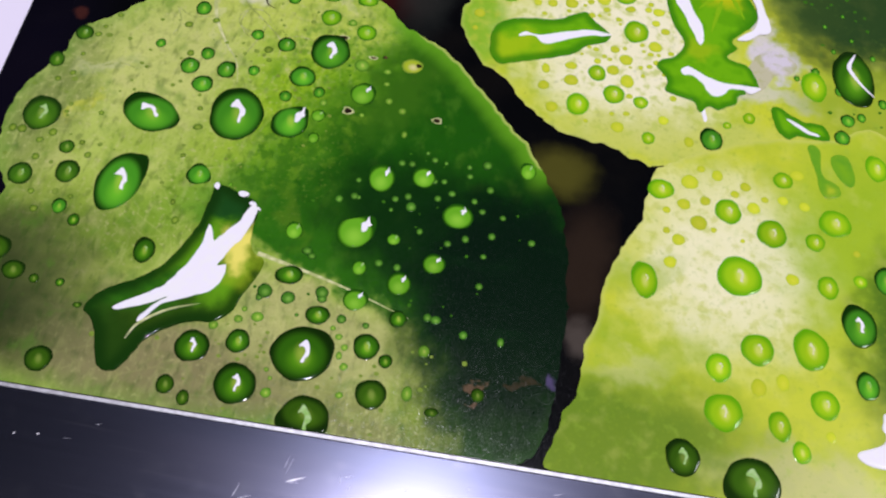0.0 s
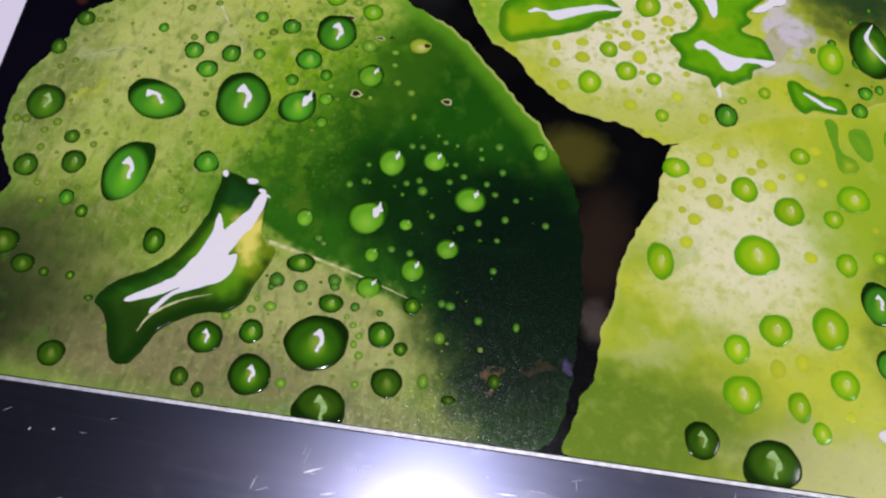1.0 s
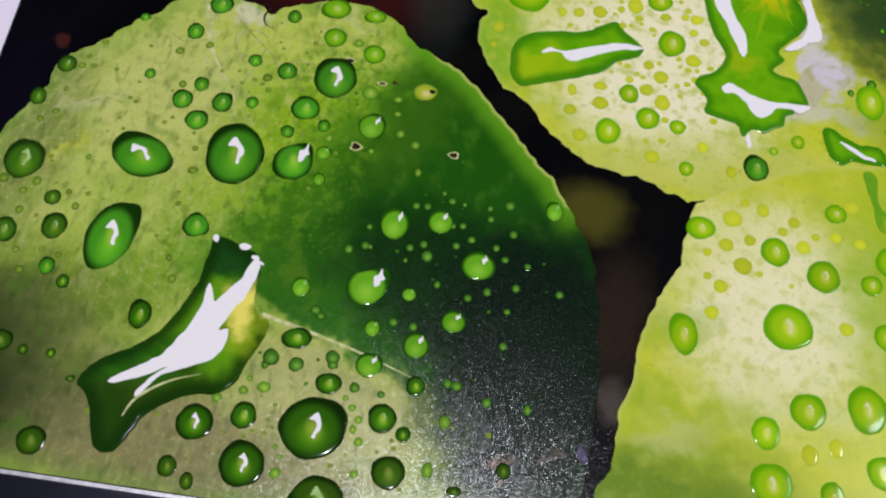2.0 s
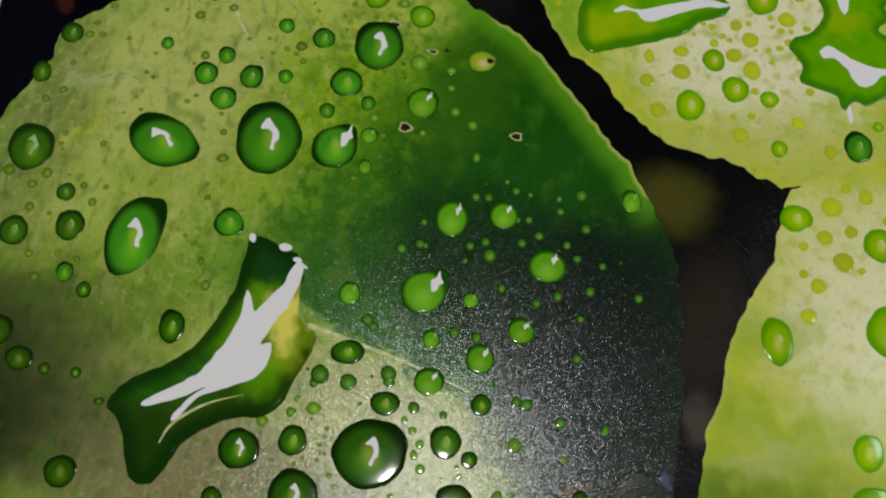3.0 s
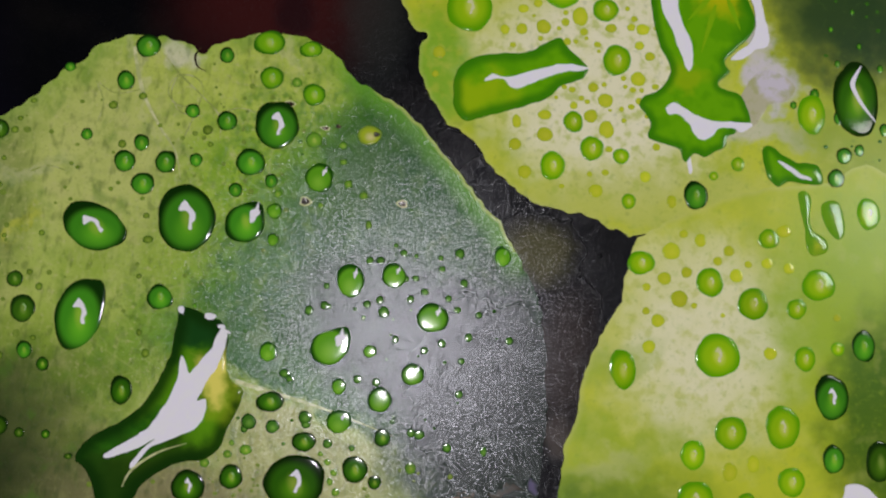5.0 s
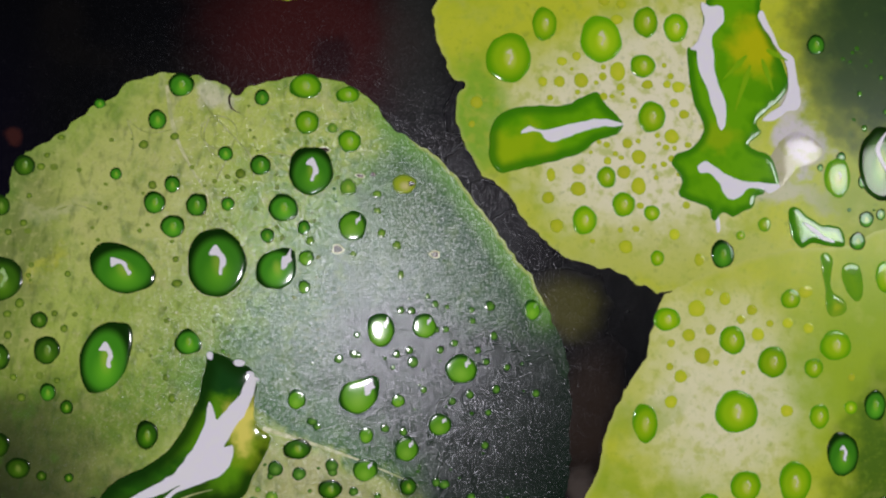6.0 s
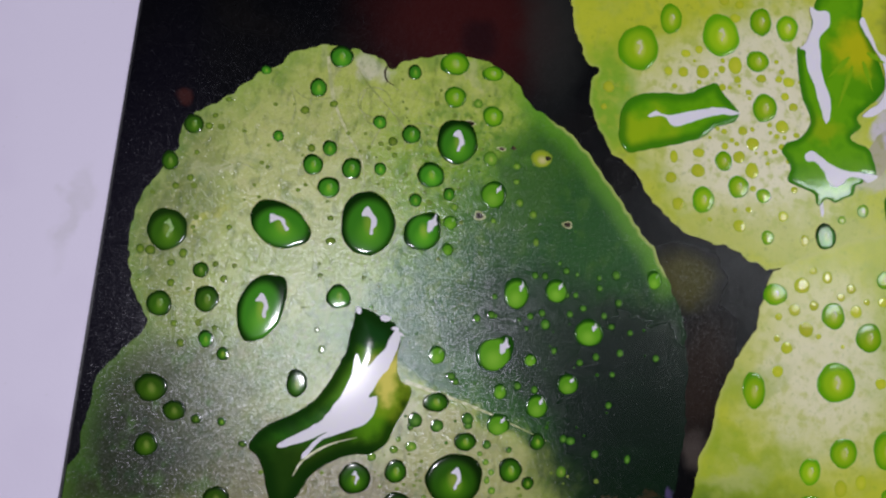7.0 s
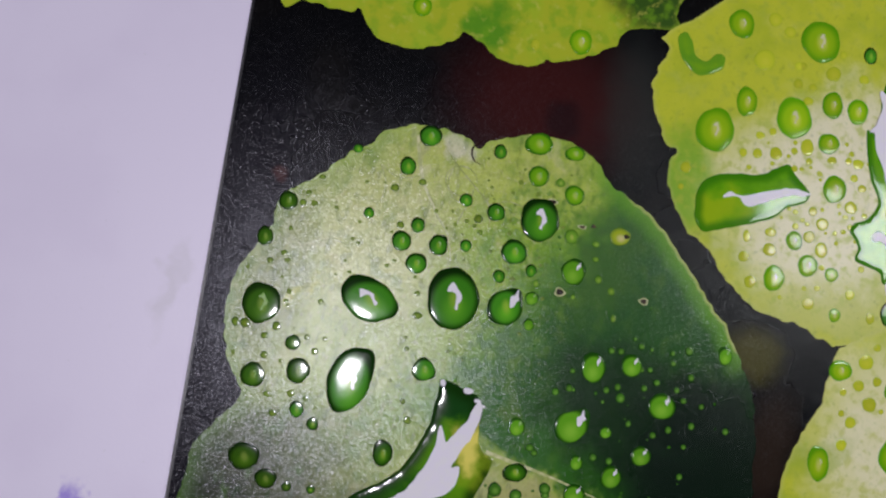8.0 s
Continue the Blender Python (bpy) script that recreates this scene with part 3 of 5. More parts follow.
def bordered_sheet(line, high, reach, weight):
    """A thin printed layer whose border carries a tone of its own."""
    bm = bmesh.new()
    fill(bm, line, high, reach, 1.5, 9.0, weight)
    rings = [[bm.verts.new((p.x / MM, p.y / MM, z / MM)) for p in line] for z in (0.0, high)]
    for k in range(len(line)):
        m = (k + 1) % len(line)
        bm.faces.new((rings[0][k], rings[0][m], rings[1][m], rings[1][k]))
    return bm


def sheet(line, low, high):
    """A thin printed layer with the given outline; heights in millimetres."""
    bm = bmesh.new()
    rings = [[bm.verts.new((p.x / MM, p.y / MM, z / MM)) for p in line] for z in (low, high)]
    bm.faces.new(rings[1])
    for i in range(len(line)):
        j = (i + 1) % len(line)
        bm.faces.new((rings[0][i], rings[0][j], rings[1][j], rings[1][i]))
    bm.normal_update()
    bmesh.ops.triangulate(bm, faces=[f for f in bm.faces if len(f.verts) > 4])
    return bm


def ribbon(points, widths, z, thick=0.04):
    """A tapering printed stroke along control points."""
    line = spline(points, 5, False)
    n = len(line)
    left, right = [], []
    for i, p in enumerate(line):
        d = (line[min(i + 1, n - 1)] - line[max(i - 1, 0)]).normalized()
        k = i / (n - 1) * (len(widths) - 1)
        a = min(int(k), len(widths) - 2)
        w = (widths[a] + (widths[a + 1] - widths[a]) * (k - a)) / 2
        left.append(p + Vector((-d.y, d.x)) * w)
        right.append(p - Vector((-d.y, d.x)) * w)
    bm = bmesh.new()
    top = [[bm.verts.new((q.x / MM, q.y / MM, z / MM)) for q in side] for side in (left, right)]
    foot = [[bm.verts.new((q.x / MM, q.y / MM, (z - thick) / MM)) for q in side] for side in (left, right)]
    for i in range(n - 1):
        bm.faces.new((top[0][i], top[1][i], top[1][i + 1], top[0][i + 1]))
        bm.faces.new((top[0][i], top[0][i + 1], foot[0][i + 1], foot[0][i]))
        bm.faces.new((top[1][i], foot[1][i], foot[1][i + 1], top[1][i + 1]))
    return bm


def cushion(line, base, height, soft, shade, bulge):
    """A raised pad of clear varnish: steep rounded border, gently swelling top, its print deepening towards the border."""
    n = len(line)
    bm = bmesh.new()
    normals = []
    area = sum(line[i].x * line[(i + 1) % n].y - line[(i + 1) % n].x * line[i].y for i in range(n))
    for i in range(n):
        d = (line[(i + 3) % n] - line[i - 3]).normalized()
        normals.append(Vector((-d.y, d.x)) * (1 if area > 0 else -1))
    tone = bm.verts.layers.float.new("edge")
    rings = []
    for k, h in ((0.0, 0.0), (0.12, 0.5), (0.4, 0.85), (1.0, 1.0)):
        rings.append([bm.verts.new(((p.x + q.x * soft * k) / MM, (p.y + q.y * soft * k) / MM, (base + height * h) / MM)) for p, q in zip(line, normals)])
        for v in rings[-1]:
            v[tone] = 1.0
    for a, b in zip(rings, rings[1:]):
        for i in range(n):
            j = (i + 1) % n
            bm.faces.new((a[i], a[j], b[j], b[i]))
    fill(bm, [p + q * soft for p, q in zip(line, normals)], base + height, shade, 1.0, 2.5, bulge=bulge)
    bmesh.ops.remove_doubles(bm, verts=bm.verts, dist=2e-6)
    for f in bm.faces:
        f.smooth = True
    return bm


# ---- the room round the table, never seen ----
tagged(part("floor", box(-2, -2, -0.85, 3, 2, -0.75), concrete), "grey concrete floor of the room", "floor", kind="structure")
tagged(part("ceiling", box(-2, -2, 2.4, 3, 2, 2.5), plaster), "dark grey plaster ceiling of the room", "ceiling", kind="structure")
for name, b in (("wall_west", (-2.1, -2, -0.75, -2, 2, 2.4)), ("wall_east", (3, -2, -0.75, 3.1, 2, 2.4)),
                ("wall_south", (-2, -2.1, -0.75, 3, -2, 2.4)), ("wall_north", (-2, 2, -0.75, 3, 2.1, 2.4))):
    tagged(part(name, box(*b), plaster), "plain dark grey plaster wall", "wall", kind="structure")

# ---- the table, the steel bar, the panel ----
table = tagged(new("table"), "white laminate work table with ink smudges under the printed panel", "table")
part("table_top", box(-0.55, -0.5, -0.0316, 0.75, 0.5, -0.0016, 0.003), paper, table, "white table top with purple ink smudge")
for x in (-0.5, 0.7):
    for y in (-0.45, 0.45):
        part("leg", box(x - 0.025, y - 0.025, -0.75, x + 0.025, y + 0.025, -0.0317, 0.003), steel, table, "steel leg")

turned = Matrix(((ALONG.x, ASIDE.x, 0, CORNER.x / MM), (ALONG.y, ASIDE.y, 0, CORNER.y / MM), (0, 0, 1, 0), (0, 0, 0, 1)))

panel = tagged(new("printed_panel"), "glossy black panel printed with green leaves and raised water drops", "print")
bm = box(0, 0, -0.00088, LONG / MM, DEEP / MM, 0, 0.0004, 3)
bm.transform(turned)
bm.verts.ensure_lookup_table()
part("board", bm, board_ink, panel, "black printed board with a rounded edge")

# added black layer, jutting 0.9 mm out, draws the dark contact line
bm = box(-0.0009, 0.0004, -THICK / MM, LONG / MM, DEEP / MM + 0.0009, -0.0009, 0.0001, 1)
bm.transform(turned)
part("backing", bm, contact_ink, panel, "black layer added as the dark contact line round the board")

bar = tagged(new("steel_bar"), "scratched brushed steel bar lying along the printed panel", "metal bar")
bm = box(-0.05, -0.0605, -THICK / MM, 0.36, -0.0011, 0.0002, 0.0002, 1)
bm.transform(turned)
part("blade", bm, steel, bar, "brushed steel strip with scratches")
bm = box(-0.05, -0.00105, -THICK / MM, 0.36, 0.00010, 0.00025, 0.0001, 1)
bm.transform(turned)
part("ground_edge", bm, bright_edge, bar, "bright ground edge")

for x, y, turn, size in ((47, -104, 24, 5.0), (62, -112, 20, 9.0), (52, -109, 18, 4.0), (-26, -107, 60, 1.0), (-20, -106, 10, 0.9), (96, -101, 5, 6.0)):
    d = Vector((math.cos(radians(turn)), math.sin(radians(turn)))) * size / 2
    m = Vector((x, y))
    part("scratch", ribbon([m - d, m - d * 0.3, m + d * 0.3, m + d], [0.05, 0.5, 0.4, 0.05], 0.22, 0.03), bright_edge, bar, "pale scratch")

# fine wear from handling
wear = random.Random(5)
for k in range(46):
    m = Vector((wear.uniform(-45, 175), 0))
    m.y = -101 + (m.x + 60) * 0.043 - wear.uniform(0, 24)
    turn = wear.choice((24, 20, 28, 80, 100, 4)) + wear.uniform(-6, 6)
    d = Vector((math.cos(radians(turn)), math.sin(radians(turn)))) * wear.uniform(0.3, 2.6)
    w = wear.uniform(0.07, 0.22)
    part("scratch", ribbon([m - d, m - d * 0.3, m + d * 0.3, m + d], [0.02, w, w * 0.7, 0.02], 0.215, 0.02), worn_edge, bar)

# ---- printed leaves ----
ROUND_LEAF = [(-56.8, -40.4), (-61.6, -33.6), (-64.5, -25.7), (-66.3, -15.7), (-65.5, -5.3), (-63, 0.5), (-58.3, 10.2), (-57, 20.1), (-48.3, 27.8),
    (-42.6, 33.9), (-36.7, 39.3), (-29.3, 46.4), (-21.1, 50.1), (-12.2, 50.7), (-5.7, 49.7), (-0.9, 47.1), (1.1, 49.8), (7.5, 52.6), (16.2, 55.5),
    (27.5, 55.3), (37.8, 51.2), (43.8, 45.2), (57.6, 38.9), (69.4, 28.5), (77.7, 20.9), (84, 13.8), (88.7, 10.1), (93.5, 3.6), (102.8, -11.3), (105.1,
    -18.3), (108.1, -34.3), (108.9, -46.5), (109.1, -65), (107.5, -81.1), (98, -90), (60, -93), (-66, -98), (-68, -80), (-67.7, -63.5), (-66.7,
    -56.6), (-61.1, -48)]
UPPER_LEAF = [(55.8, 101.5), (53.7, 92.4), (50.5, 82.2), (51.7, 73.1), (54.8, 67.2), (58.7, 62.5), (62.2, 61.4), (60.3, 56.3), (62.3, 49.3), (66.9,
    41), (73, 34.8), (80.6, 30.8), (84.6, 26), (90.5, 20.7), (101.5, 15.5), (111.7, 14.7), (117, 13.5), (122.6, 10.9), (130.9, 10), (144.7, 16.7),
    (150, 0), (240, 0), (240, 130), (120, 142)]
FRONT_LEAF = [(130.3, 9.7), (128.3, 3.7), (127.3, -4.5), (127.3, -9.4), (123.4, -16.1), (121.5, -22.2), (119.1, -30.1), (117.9, -41.1), (115.8,
    -50.2), (115.3, -58.7), (114.9, -65.3), (112.4, -72.3), (111, -78.8), (110.9, -88.5), (140, -88), (240, -84), (240, 10), (200.8, 37.6), (183.2,
    32), (167.2, 28.9), (153.2, 23.3), (139.5, 15.5)]
BACK_LEAF = [(-70.1, 81.5), (-62.8, 79.8), (-56.5, 79.3), (-48.8, 80.1), (-46.6, 81.4), (-44, 78.3), (-38.7, 74.2), (-31.3, 72.9), (-22.6, 74.5),
    (-15.4, 79.1), (-12.9, 82.2), (-7.4, 80.1), (-0.1, 76.4), (8.3, 76.1), (13.4, 78.4), (15, 79.9), (17.9, 79.5), (27.5, 83.7), (35.8, 89.9), (39.9,
    96.2), (55.1, 100.4), (55.2, 109.9), (80, 150), (-60, 150)]
LONG_POOL = [(2.6, -25.4), (1.4, -32), (0.6, -40), (-2.8, -50), (-8.2, -57.6), (-15, -62), (-19.4, -66), (-21.2, -68.6), (-21.2, -71.4),
    (-18.6, -73), (-15.6, -78), (-13.6, -83), (-11.4, -86.4), (-7.4, -86.2), (-4.8, -82), (-2.6, -76.6), (1.8, -72.2), (8.2, -68.6), (15.4, -66.4), (19.4, -58.6),
    (22, -50), (22.2, -46.4), (18.2, -44), (16.6, -39), (16.4, -33), (14, -28.6), (10, -27.2)]
LONG_GLINT = [(-12.8, -68), (-4, -61.4), (1, -54), (3.6, -47), (4.2, -39.2), (5.6, -40.2), (6.9, -43.4), (9, -41), (12, -36), (14.2, -30.2), (16, -30.6), (16.4, -33.4),
    (15.6, -37), (14.6, -41), (12.8, -44), (10.2, -50.6), (12.6, -50.2), (12.8, -54), (10.8, -58.4), (5, -62), (-0.8, -65.4), (-4.2, -70.2), (-6, -71.8),
    (-5.6, -69.6), (-3, -65.8), (-0.2, -62.8), (-5, -66.2), (-12.2, -69.4)]
TONGUE_POOL = [(71.9, 44.3), (72, 51), (75.2, 55.3), (80.8, 57.7), (92.3, 59.8), (96.9, 63.1), (101.4, 65), (104.2, 62.1), (110.1, 57.7), (108.6,
    53.9), (103.8, 51.5), (97.8, 46), (88.2, 41.9), (78.7, 37.9), (75.7, 37.6), (73, 40.4)]
TONGUE_GLINT = [(80.6, 49.6), (82.5, 51.9), (86.7, 51.7), (94.8, 54.7), (101.2, 57.1), (109.7, 57.6), (109.2, 56.5), (101.6, 54.5), (95.3, 51.1),
    (90.2, 48.9), (87.8, 49.2), (85.5, 50.9)]
STAR_POOL = [(126.4, 82), (129, 82.4), (130, 89), (129.4, 97), (132.6, 102.6), (144.7, 104.7), (147, 96.4), (151, 90), (155, 84), (158, 78), (157, 73), (152.4, 67.6),
    (150.4, 64), (152, 61), (149, 57.4), (152, 56), (156, 55), (159.8, 47), (155.4, 46.4), (155.6, 43.8), (153.4, 42), (152.6, 39.2), (150, 37), (147, 35.4), (144, 36),
    (142.4, 33.4), (140.8, 34), (139, 37), (133, 38.2), (130, 39), (130.2, 43), (128, 46), (126.4, 48.2), (127.4, 51), (131.2, 53), (134, 57), (134, 61), (130.4, 67), (128.4, 72)]
STAR_GLINT = [(128.2, 96.4), (131, 96), (135, 96.2), (135.6, 92), (133, 87), (134, 82), (136, 75), (139.6, 69), (140.8, 63), (140, 60), (138, 63), (134, 71), (130.4, 77),
    (129, 82), (127, 82.4), (129, 86), (130, 91)]
STAR_RIM = [(146, 96.2), (147.2, 97), (151, 92), (154.4, 87), (157.6, 86), (159.2, 84), (161, 78), (162.8, 73), (162, 70), (159, 69), (156, 66), (152.2, 65), (153.4, 67),
    (157, 71), (158.4, 75), (158, 79), (155.8, 84), (151, 89.4), (147, 94)]
STAR_FOOT = [(134, 48), (135.2, 46.4), (138, 47), (141, 45), (143, 42.2), (145.2, 40.4), (148, 41), (150.4, 44), (154, 45), (157, 44), (159, 45), (160, 47), (151, 46.4),
    (146, 46.6), (141, 48.4), (137, 50), (135, 49.4)]
STAR_WISP = [(142.2, 35), (143, 35), (144, 31), (143.2, 30), (142.2, 33)]
GLEAM = [(155, 50), (157, 57), (160, 62), (165, 63.4), (169, 62), (172, 59), (170, 55), (165, 53.6), (162, 48), (158, 45)]
LEAF_POOL = [(164, 40), (167, 41.2), (170, 39), (175, 37.2), (181, 37), (183, 32), (178, 31.2), (173, 31.4), (170, 29.4), (167, 31), (165, 35)]
LEAF_POOL_GLINT = [(169, 36.4), (171, 36.4), (175, 34.4), (179.4, 33), (179, 32.2), (175, 33)]
DRIP_POOL = [(176, 28), (178, 29), (180, 27), (180, 22), (181, 18), (184, 16.4), (186, 15), (186, 12), (182.4, 10.4), (180, 12), (179, 17), (177, 23)]
DRIP_SIDE = [(183, 25), (185, 27), (188, 27), (190, 23), (191, 18), (189, 16), (186, 18), (184, 21)]
CRESCENT = [(55.7, 97.5), (58.1, 91.2), (62.8, 87.5), (66.7, 87.2), (72.2, 90.8), (72.6, 94.5), (70.1, 95.5), (66.5, 91.9), (62.7, 93), (60.6, 97.3), (58.1, 99.7)]
WHITE_POOL = [(190.6, -67.7), (196.2, -64.2), (198.5, -61.5), (197.3, -58.3), (198.2, -54.8), (202.9, -53.9), (207.5, -57.1), (206.9, -59.7), (203.8,
    -62.5), (201.8, -68.6), (196, -70.4)]


def leaf(line, steps, rough, material, level, label, reach, weight):
    edge = [inside(p) for p in ragged(spline(line, steps), rough, level * 70)]
    return part("leaf", bordered_sheet(edge, level, reach, weight), material, panel, label)


def step(v, low, high):
    t = min(max((v - low) / (high - low), 0.0), 1.0)
    return t * t * (3 - 2 * t)



round_leaf = leaf(ROUND_LEAF, 9, 0.9, round_leaf_ink, 0.10, "pale to dark green round leaf with a scalloped edge",
                  8.0, lambda p: 0.35 + 0.65 * step(p.x, 30, 55) - step(p.x + (0 - p.y) * 0.6, 92, 106))
leaf(UPPER_LEAF, 9, 1.1, upper_leaf_ink, 0.12, "yellow-green scalloped leaf with large drops", 2.0, lambda p: 0.6)
leaf(FRONT_LEAF, 9, 0.8, front_leaf_ink, 0.18, "bright yellow-green leaf with a pale heart", 2.4, lambda p: 0.7 * step(p.y, -66, -50))
leaf(BACK_LEAF, 8, 0.8, back_leaf_ink, 0.10, "yellow-green lobed leaf in the background", 1.8, lambda p: 0.6)

# the midrib of the round leaf
part("vein", ribbon([Vector(p) for p in ((20, -44.5), (34, -47), (48, -50), (66, -55))], [1.3, 0.9, 0.6, 0.1], 0.13), vein_ink, round_leaf, "pale tan midrib")

part("vein", ribbon([Vector(p) for p in ((-20.5, 47), (-16.7, 35), (-10.5, 25), (-5.4, 19), (-2.7, 11))], [0.9, 1.1, 0.7, 0.5, 0.15], 0.128), vein_ink, round_leaf, "pale raised vein")

# the dark fold in the leaf's notch
part("fold", ribbon([Vector(p) for p in ((-1.5, 49.5), (-3.0, 46.5), (-2.0, 43.5), (0.5, 42.5))], [0.2, 0.7, 0.5, 0.1], 0.13), hole_ink, round_leaf, "dark fold at the notch")

# creases running from the notch
for pts, w in ((((-12, 46), (-7, 41), (0.3, 35.2), (6, 30), (7, 23)), 0.6), (((0.3, 35.2), (-1, 29.5), (-4, 20.4)), 0.5), (((-7, 41), (-8.4, 35), (-5.4, 30), (-1, 29.5)), 0.5),
               (((-16.7, 35), (-24, 33), (-30, 36)), 0.4), (((6, 30), (11, 33), (18, 32)), 0.4), (((-30, 36), (-27, 30), (-28, 24)), 0.4), (((-46, 7), (-40, 10), (-34, 9)), 0.5)):
    part("vein", ribbon([Vector(p) for p in pts], [0.1, w, w * 0.6, w, 0.05], 0.125), crease_ink, round_leaf, "fine olive vein")

# the faint ring that a dried drop has left
part("vein", ribbon([Vector((-4.3 + 5.0 * math.cos(a), 36.1 + 4.6 * math.sin(a))) for a in [k * 0.55 for k in range(11)]], [0.1, 0.5, 0.3, 0.6, 0.2], 0.127), crease_ink, round_leaf, "faint olive ring")

# insect holes and brown flecks
for x, y, w, h in ((25.5, 35.9, 2.2, 1.5), (33.2, 8.6, 2.4, 2.0), (61, 11.2, 2.2, 1.6), (36.5, 30.2, 2.0, 0.9), (40.0, 31.2, 1.6, 1.2), (51.2, 30.2, 1.9, 1.4)):
    ring = [Vector((x + w / 2 * math.cos(a) * (1 + 0.25 * math.sin(3 * a + x)), y + h / 2 * math.sin(a))) for a in [k * math.tau / 14 for k in range(14)]]
    if x < 62 and x != 51.2 and w >= 2.0:
        part("ring", sheet([Vector((x, y)) + (p - Vector((x, y))) * 1.45 for p in ring], 0.09, 0.118), vein_ink, round_leaf, "tan ring")
    part("hole", sheet(ring, 0.09, 0.34 if x == 51.2 else 0.135), hole_ink, round_leaf, "dark brown hole")

# ---- raised water drops ----


HOOK = ((-0.15, 0.20), (-0.12, 0.30), (-0.02, 0.42), (0.10, 0.29), (0.20, 0.13), (0.20, 0.00), (0.13, -0.08), (0.15, -0.22), (0.05, -0.21), (0.06, -0.04), (0.07, 0.10), (-0.01, 0.20))
SHARD = ((-0.05, -0.26), (-0.13, -0.02), (-0.11, 0.12), (0.01, 0.20), (0.10, 0.44), (0.14, 0.22), (0.22, 0.06), (0.10, -0.04), (0.06, -0.18))


def glint(x, y, w, h, z, parent, size=1.0, ink=glint_ink, shape=HOOK, lean=0.0):
    """The printed white hook of light in a drop: all show the same lamp, a little bent by each drop."""
    w, h = w * size, h * size
    r = random.Random(int(x * 17 + y * 29))
    lean += r.uniform(-0.15, 0.15)
    c, s = math.cos(lean), math.sin(lean)
    pts = []
    for a, b in shape:
        a, b = a + r.uniform(-0.02, 0.02), b - 0.04 + r.uniform(-0.02, 0.02)
        pts.append(Vector((x + (a * c - b * s) * w, y + (a * s + b * c) * h)))
    part("glint", sheet(spline(pts, 3), z - 0.04, z), ink, parent, "pale printed glint")


PLACED = []


def dome(bm, x, y, line, high):
    """Adds one raised drop with the given outline: a steep border and a gently rounded top."""
    n = len(line)
    rings = []
    for f, z in ((1.0, 0.0), (0.985, 0.5), (0.95, 0.74), (0.85, 0.88), (0.5, 1.0)):
        rings.append([bm.verts.new(((x + (p.x - x) * f) / MM, (y + (p.y - y) * f) / MM, (0.09 + high * z) / MM)) for p in line])
    faces = []
    for a, b in zip(rings, rings[1:]):
        for i in range(n):
            j = (i + 1) % n
            faces.append(bm.faces.new((a[i], a[j], b[j], b[i])))
    tip = bm.verts.new((x / MM, y / MM, (0.09 + high * 1.05) / MM))
    for i in range(n):
        faces.append(bm.faces.new((rings[-1][i], rings[-1][(i + 1) % n], tip)))
    for f in faces:
        f.smooth = True


def drop(kind, x, y, w, h, turn, tips=(), lean=0.0):
    """One raised drop at x, y, as wide and high as given, in millimetres, drawn out at its tips (an angle, a share)."""
    r = random.Random(int(x * 31 + y * 57))
    n = 36 if w > 5 else 22 if w > 3 else 14
    body = {"hook": "green", "tear": "pearl", "limehook": "lime", "darkhook": "dark"}.get(kind, kind)
    if kind == "small" and x > 22 and -62 < y < 2:
        body = "dim"
    if kind == "small" and x < 5:
        body = "speck"
    if body == "green" and x > 12 and y > 22 and w < 9.5 and x < 62:
        body = "spring"
    if kind == "tear" and x < 20:
        body = "green"
    if body == "green" and y < -44 and x < 70:
        body = "deep"
    if body == "green" and x < -40:
        body = "shade"
    p1, p2, p3 = (r.uniform(0, 6.28) for _ in range(3))
    line = []
    for k in range(n):
        a = k * math.tau / n
        q = 1 + 0.025 * math.cos(2 * a + p1) + 0.028 * math.cos(3 * a + p2) + 0.018 * math.cos(5 * a + p3) + 0.010 * math.cos(9 * a + p1)
        u = Vector((w / 2 * q * math.cos(a), h / 2 * q * math.sin(a)))
        c, s = math.cos(radians(turn)), math.sin(radians(turn))
        u = Vector((u.x * c - u.y * s, u.x * s + u.y * c))
        for to, reach in ((57, 0.42),) if kind == "tear" else tips:
            u *= 1 + reach * max(0.0, math.cos(a + radians(turn - to))) ** 9
        line.append(inside(Vector((x, y)) + u, 0.25))
    high = 0.09 + 0.018 * min(w, h)
    bm = bmesh.new()
    dome(bm, x, y, line, high)
    PLACED.append((x, y, max(w, h) / 2))
    ob = part("water_drop", bm, VARNISH[body], panel)
    top = 0.09 + high * 1.05 + 0.03
    least = min(w, h)
    if kind in ("hook", "limehook", "darkhook"):
        glint(x, y, least, least, top, ob, 0.5 if kind == "limehook" else 0.64 if body == "deep" else 0.82 if least > 12 else 0.72,
              lime_glint_ink if kind == "limehook" else soft_glint_ink if body in ("shade", "dark") else glint_ink, HOOK, lean)
    elif kind == "tear":
        glint(x + 0.22 * w, y + 0.30 * h, w, h, top, ob, 0.8, glint_ink, SHARD)
    elif kind == "pearl" and w > 3.5:
        glint(x + 0.14 * w, y + 0.22 * h, w, h, top, ob, 0.5, glint_ink if w > 6 else soft_glint_ink, SHARD)
    elif kind in ("green", "lime") and w > 5.4:
        glint(x + 0.06 * w, y + 0.04 * h, least, least, top, ob, 0.42, soft_glint_ink if body != "lime" else lime_glint_ink)
    return ob


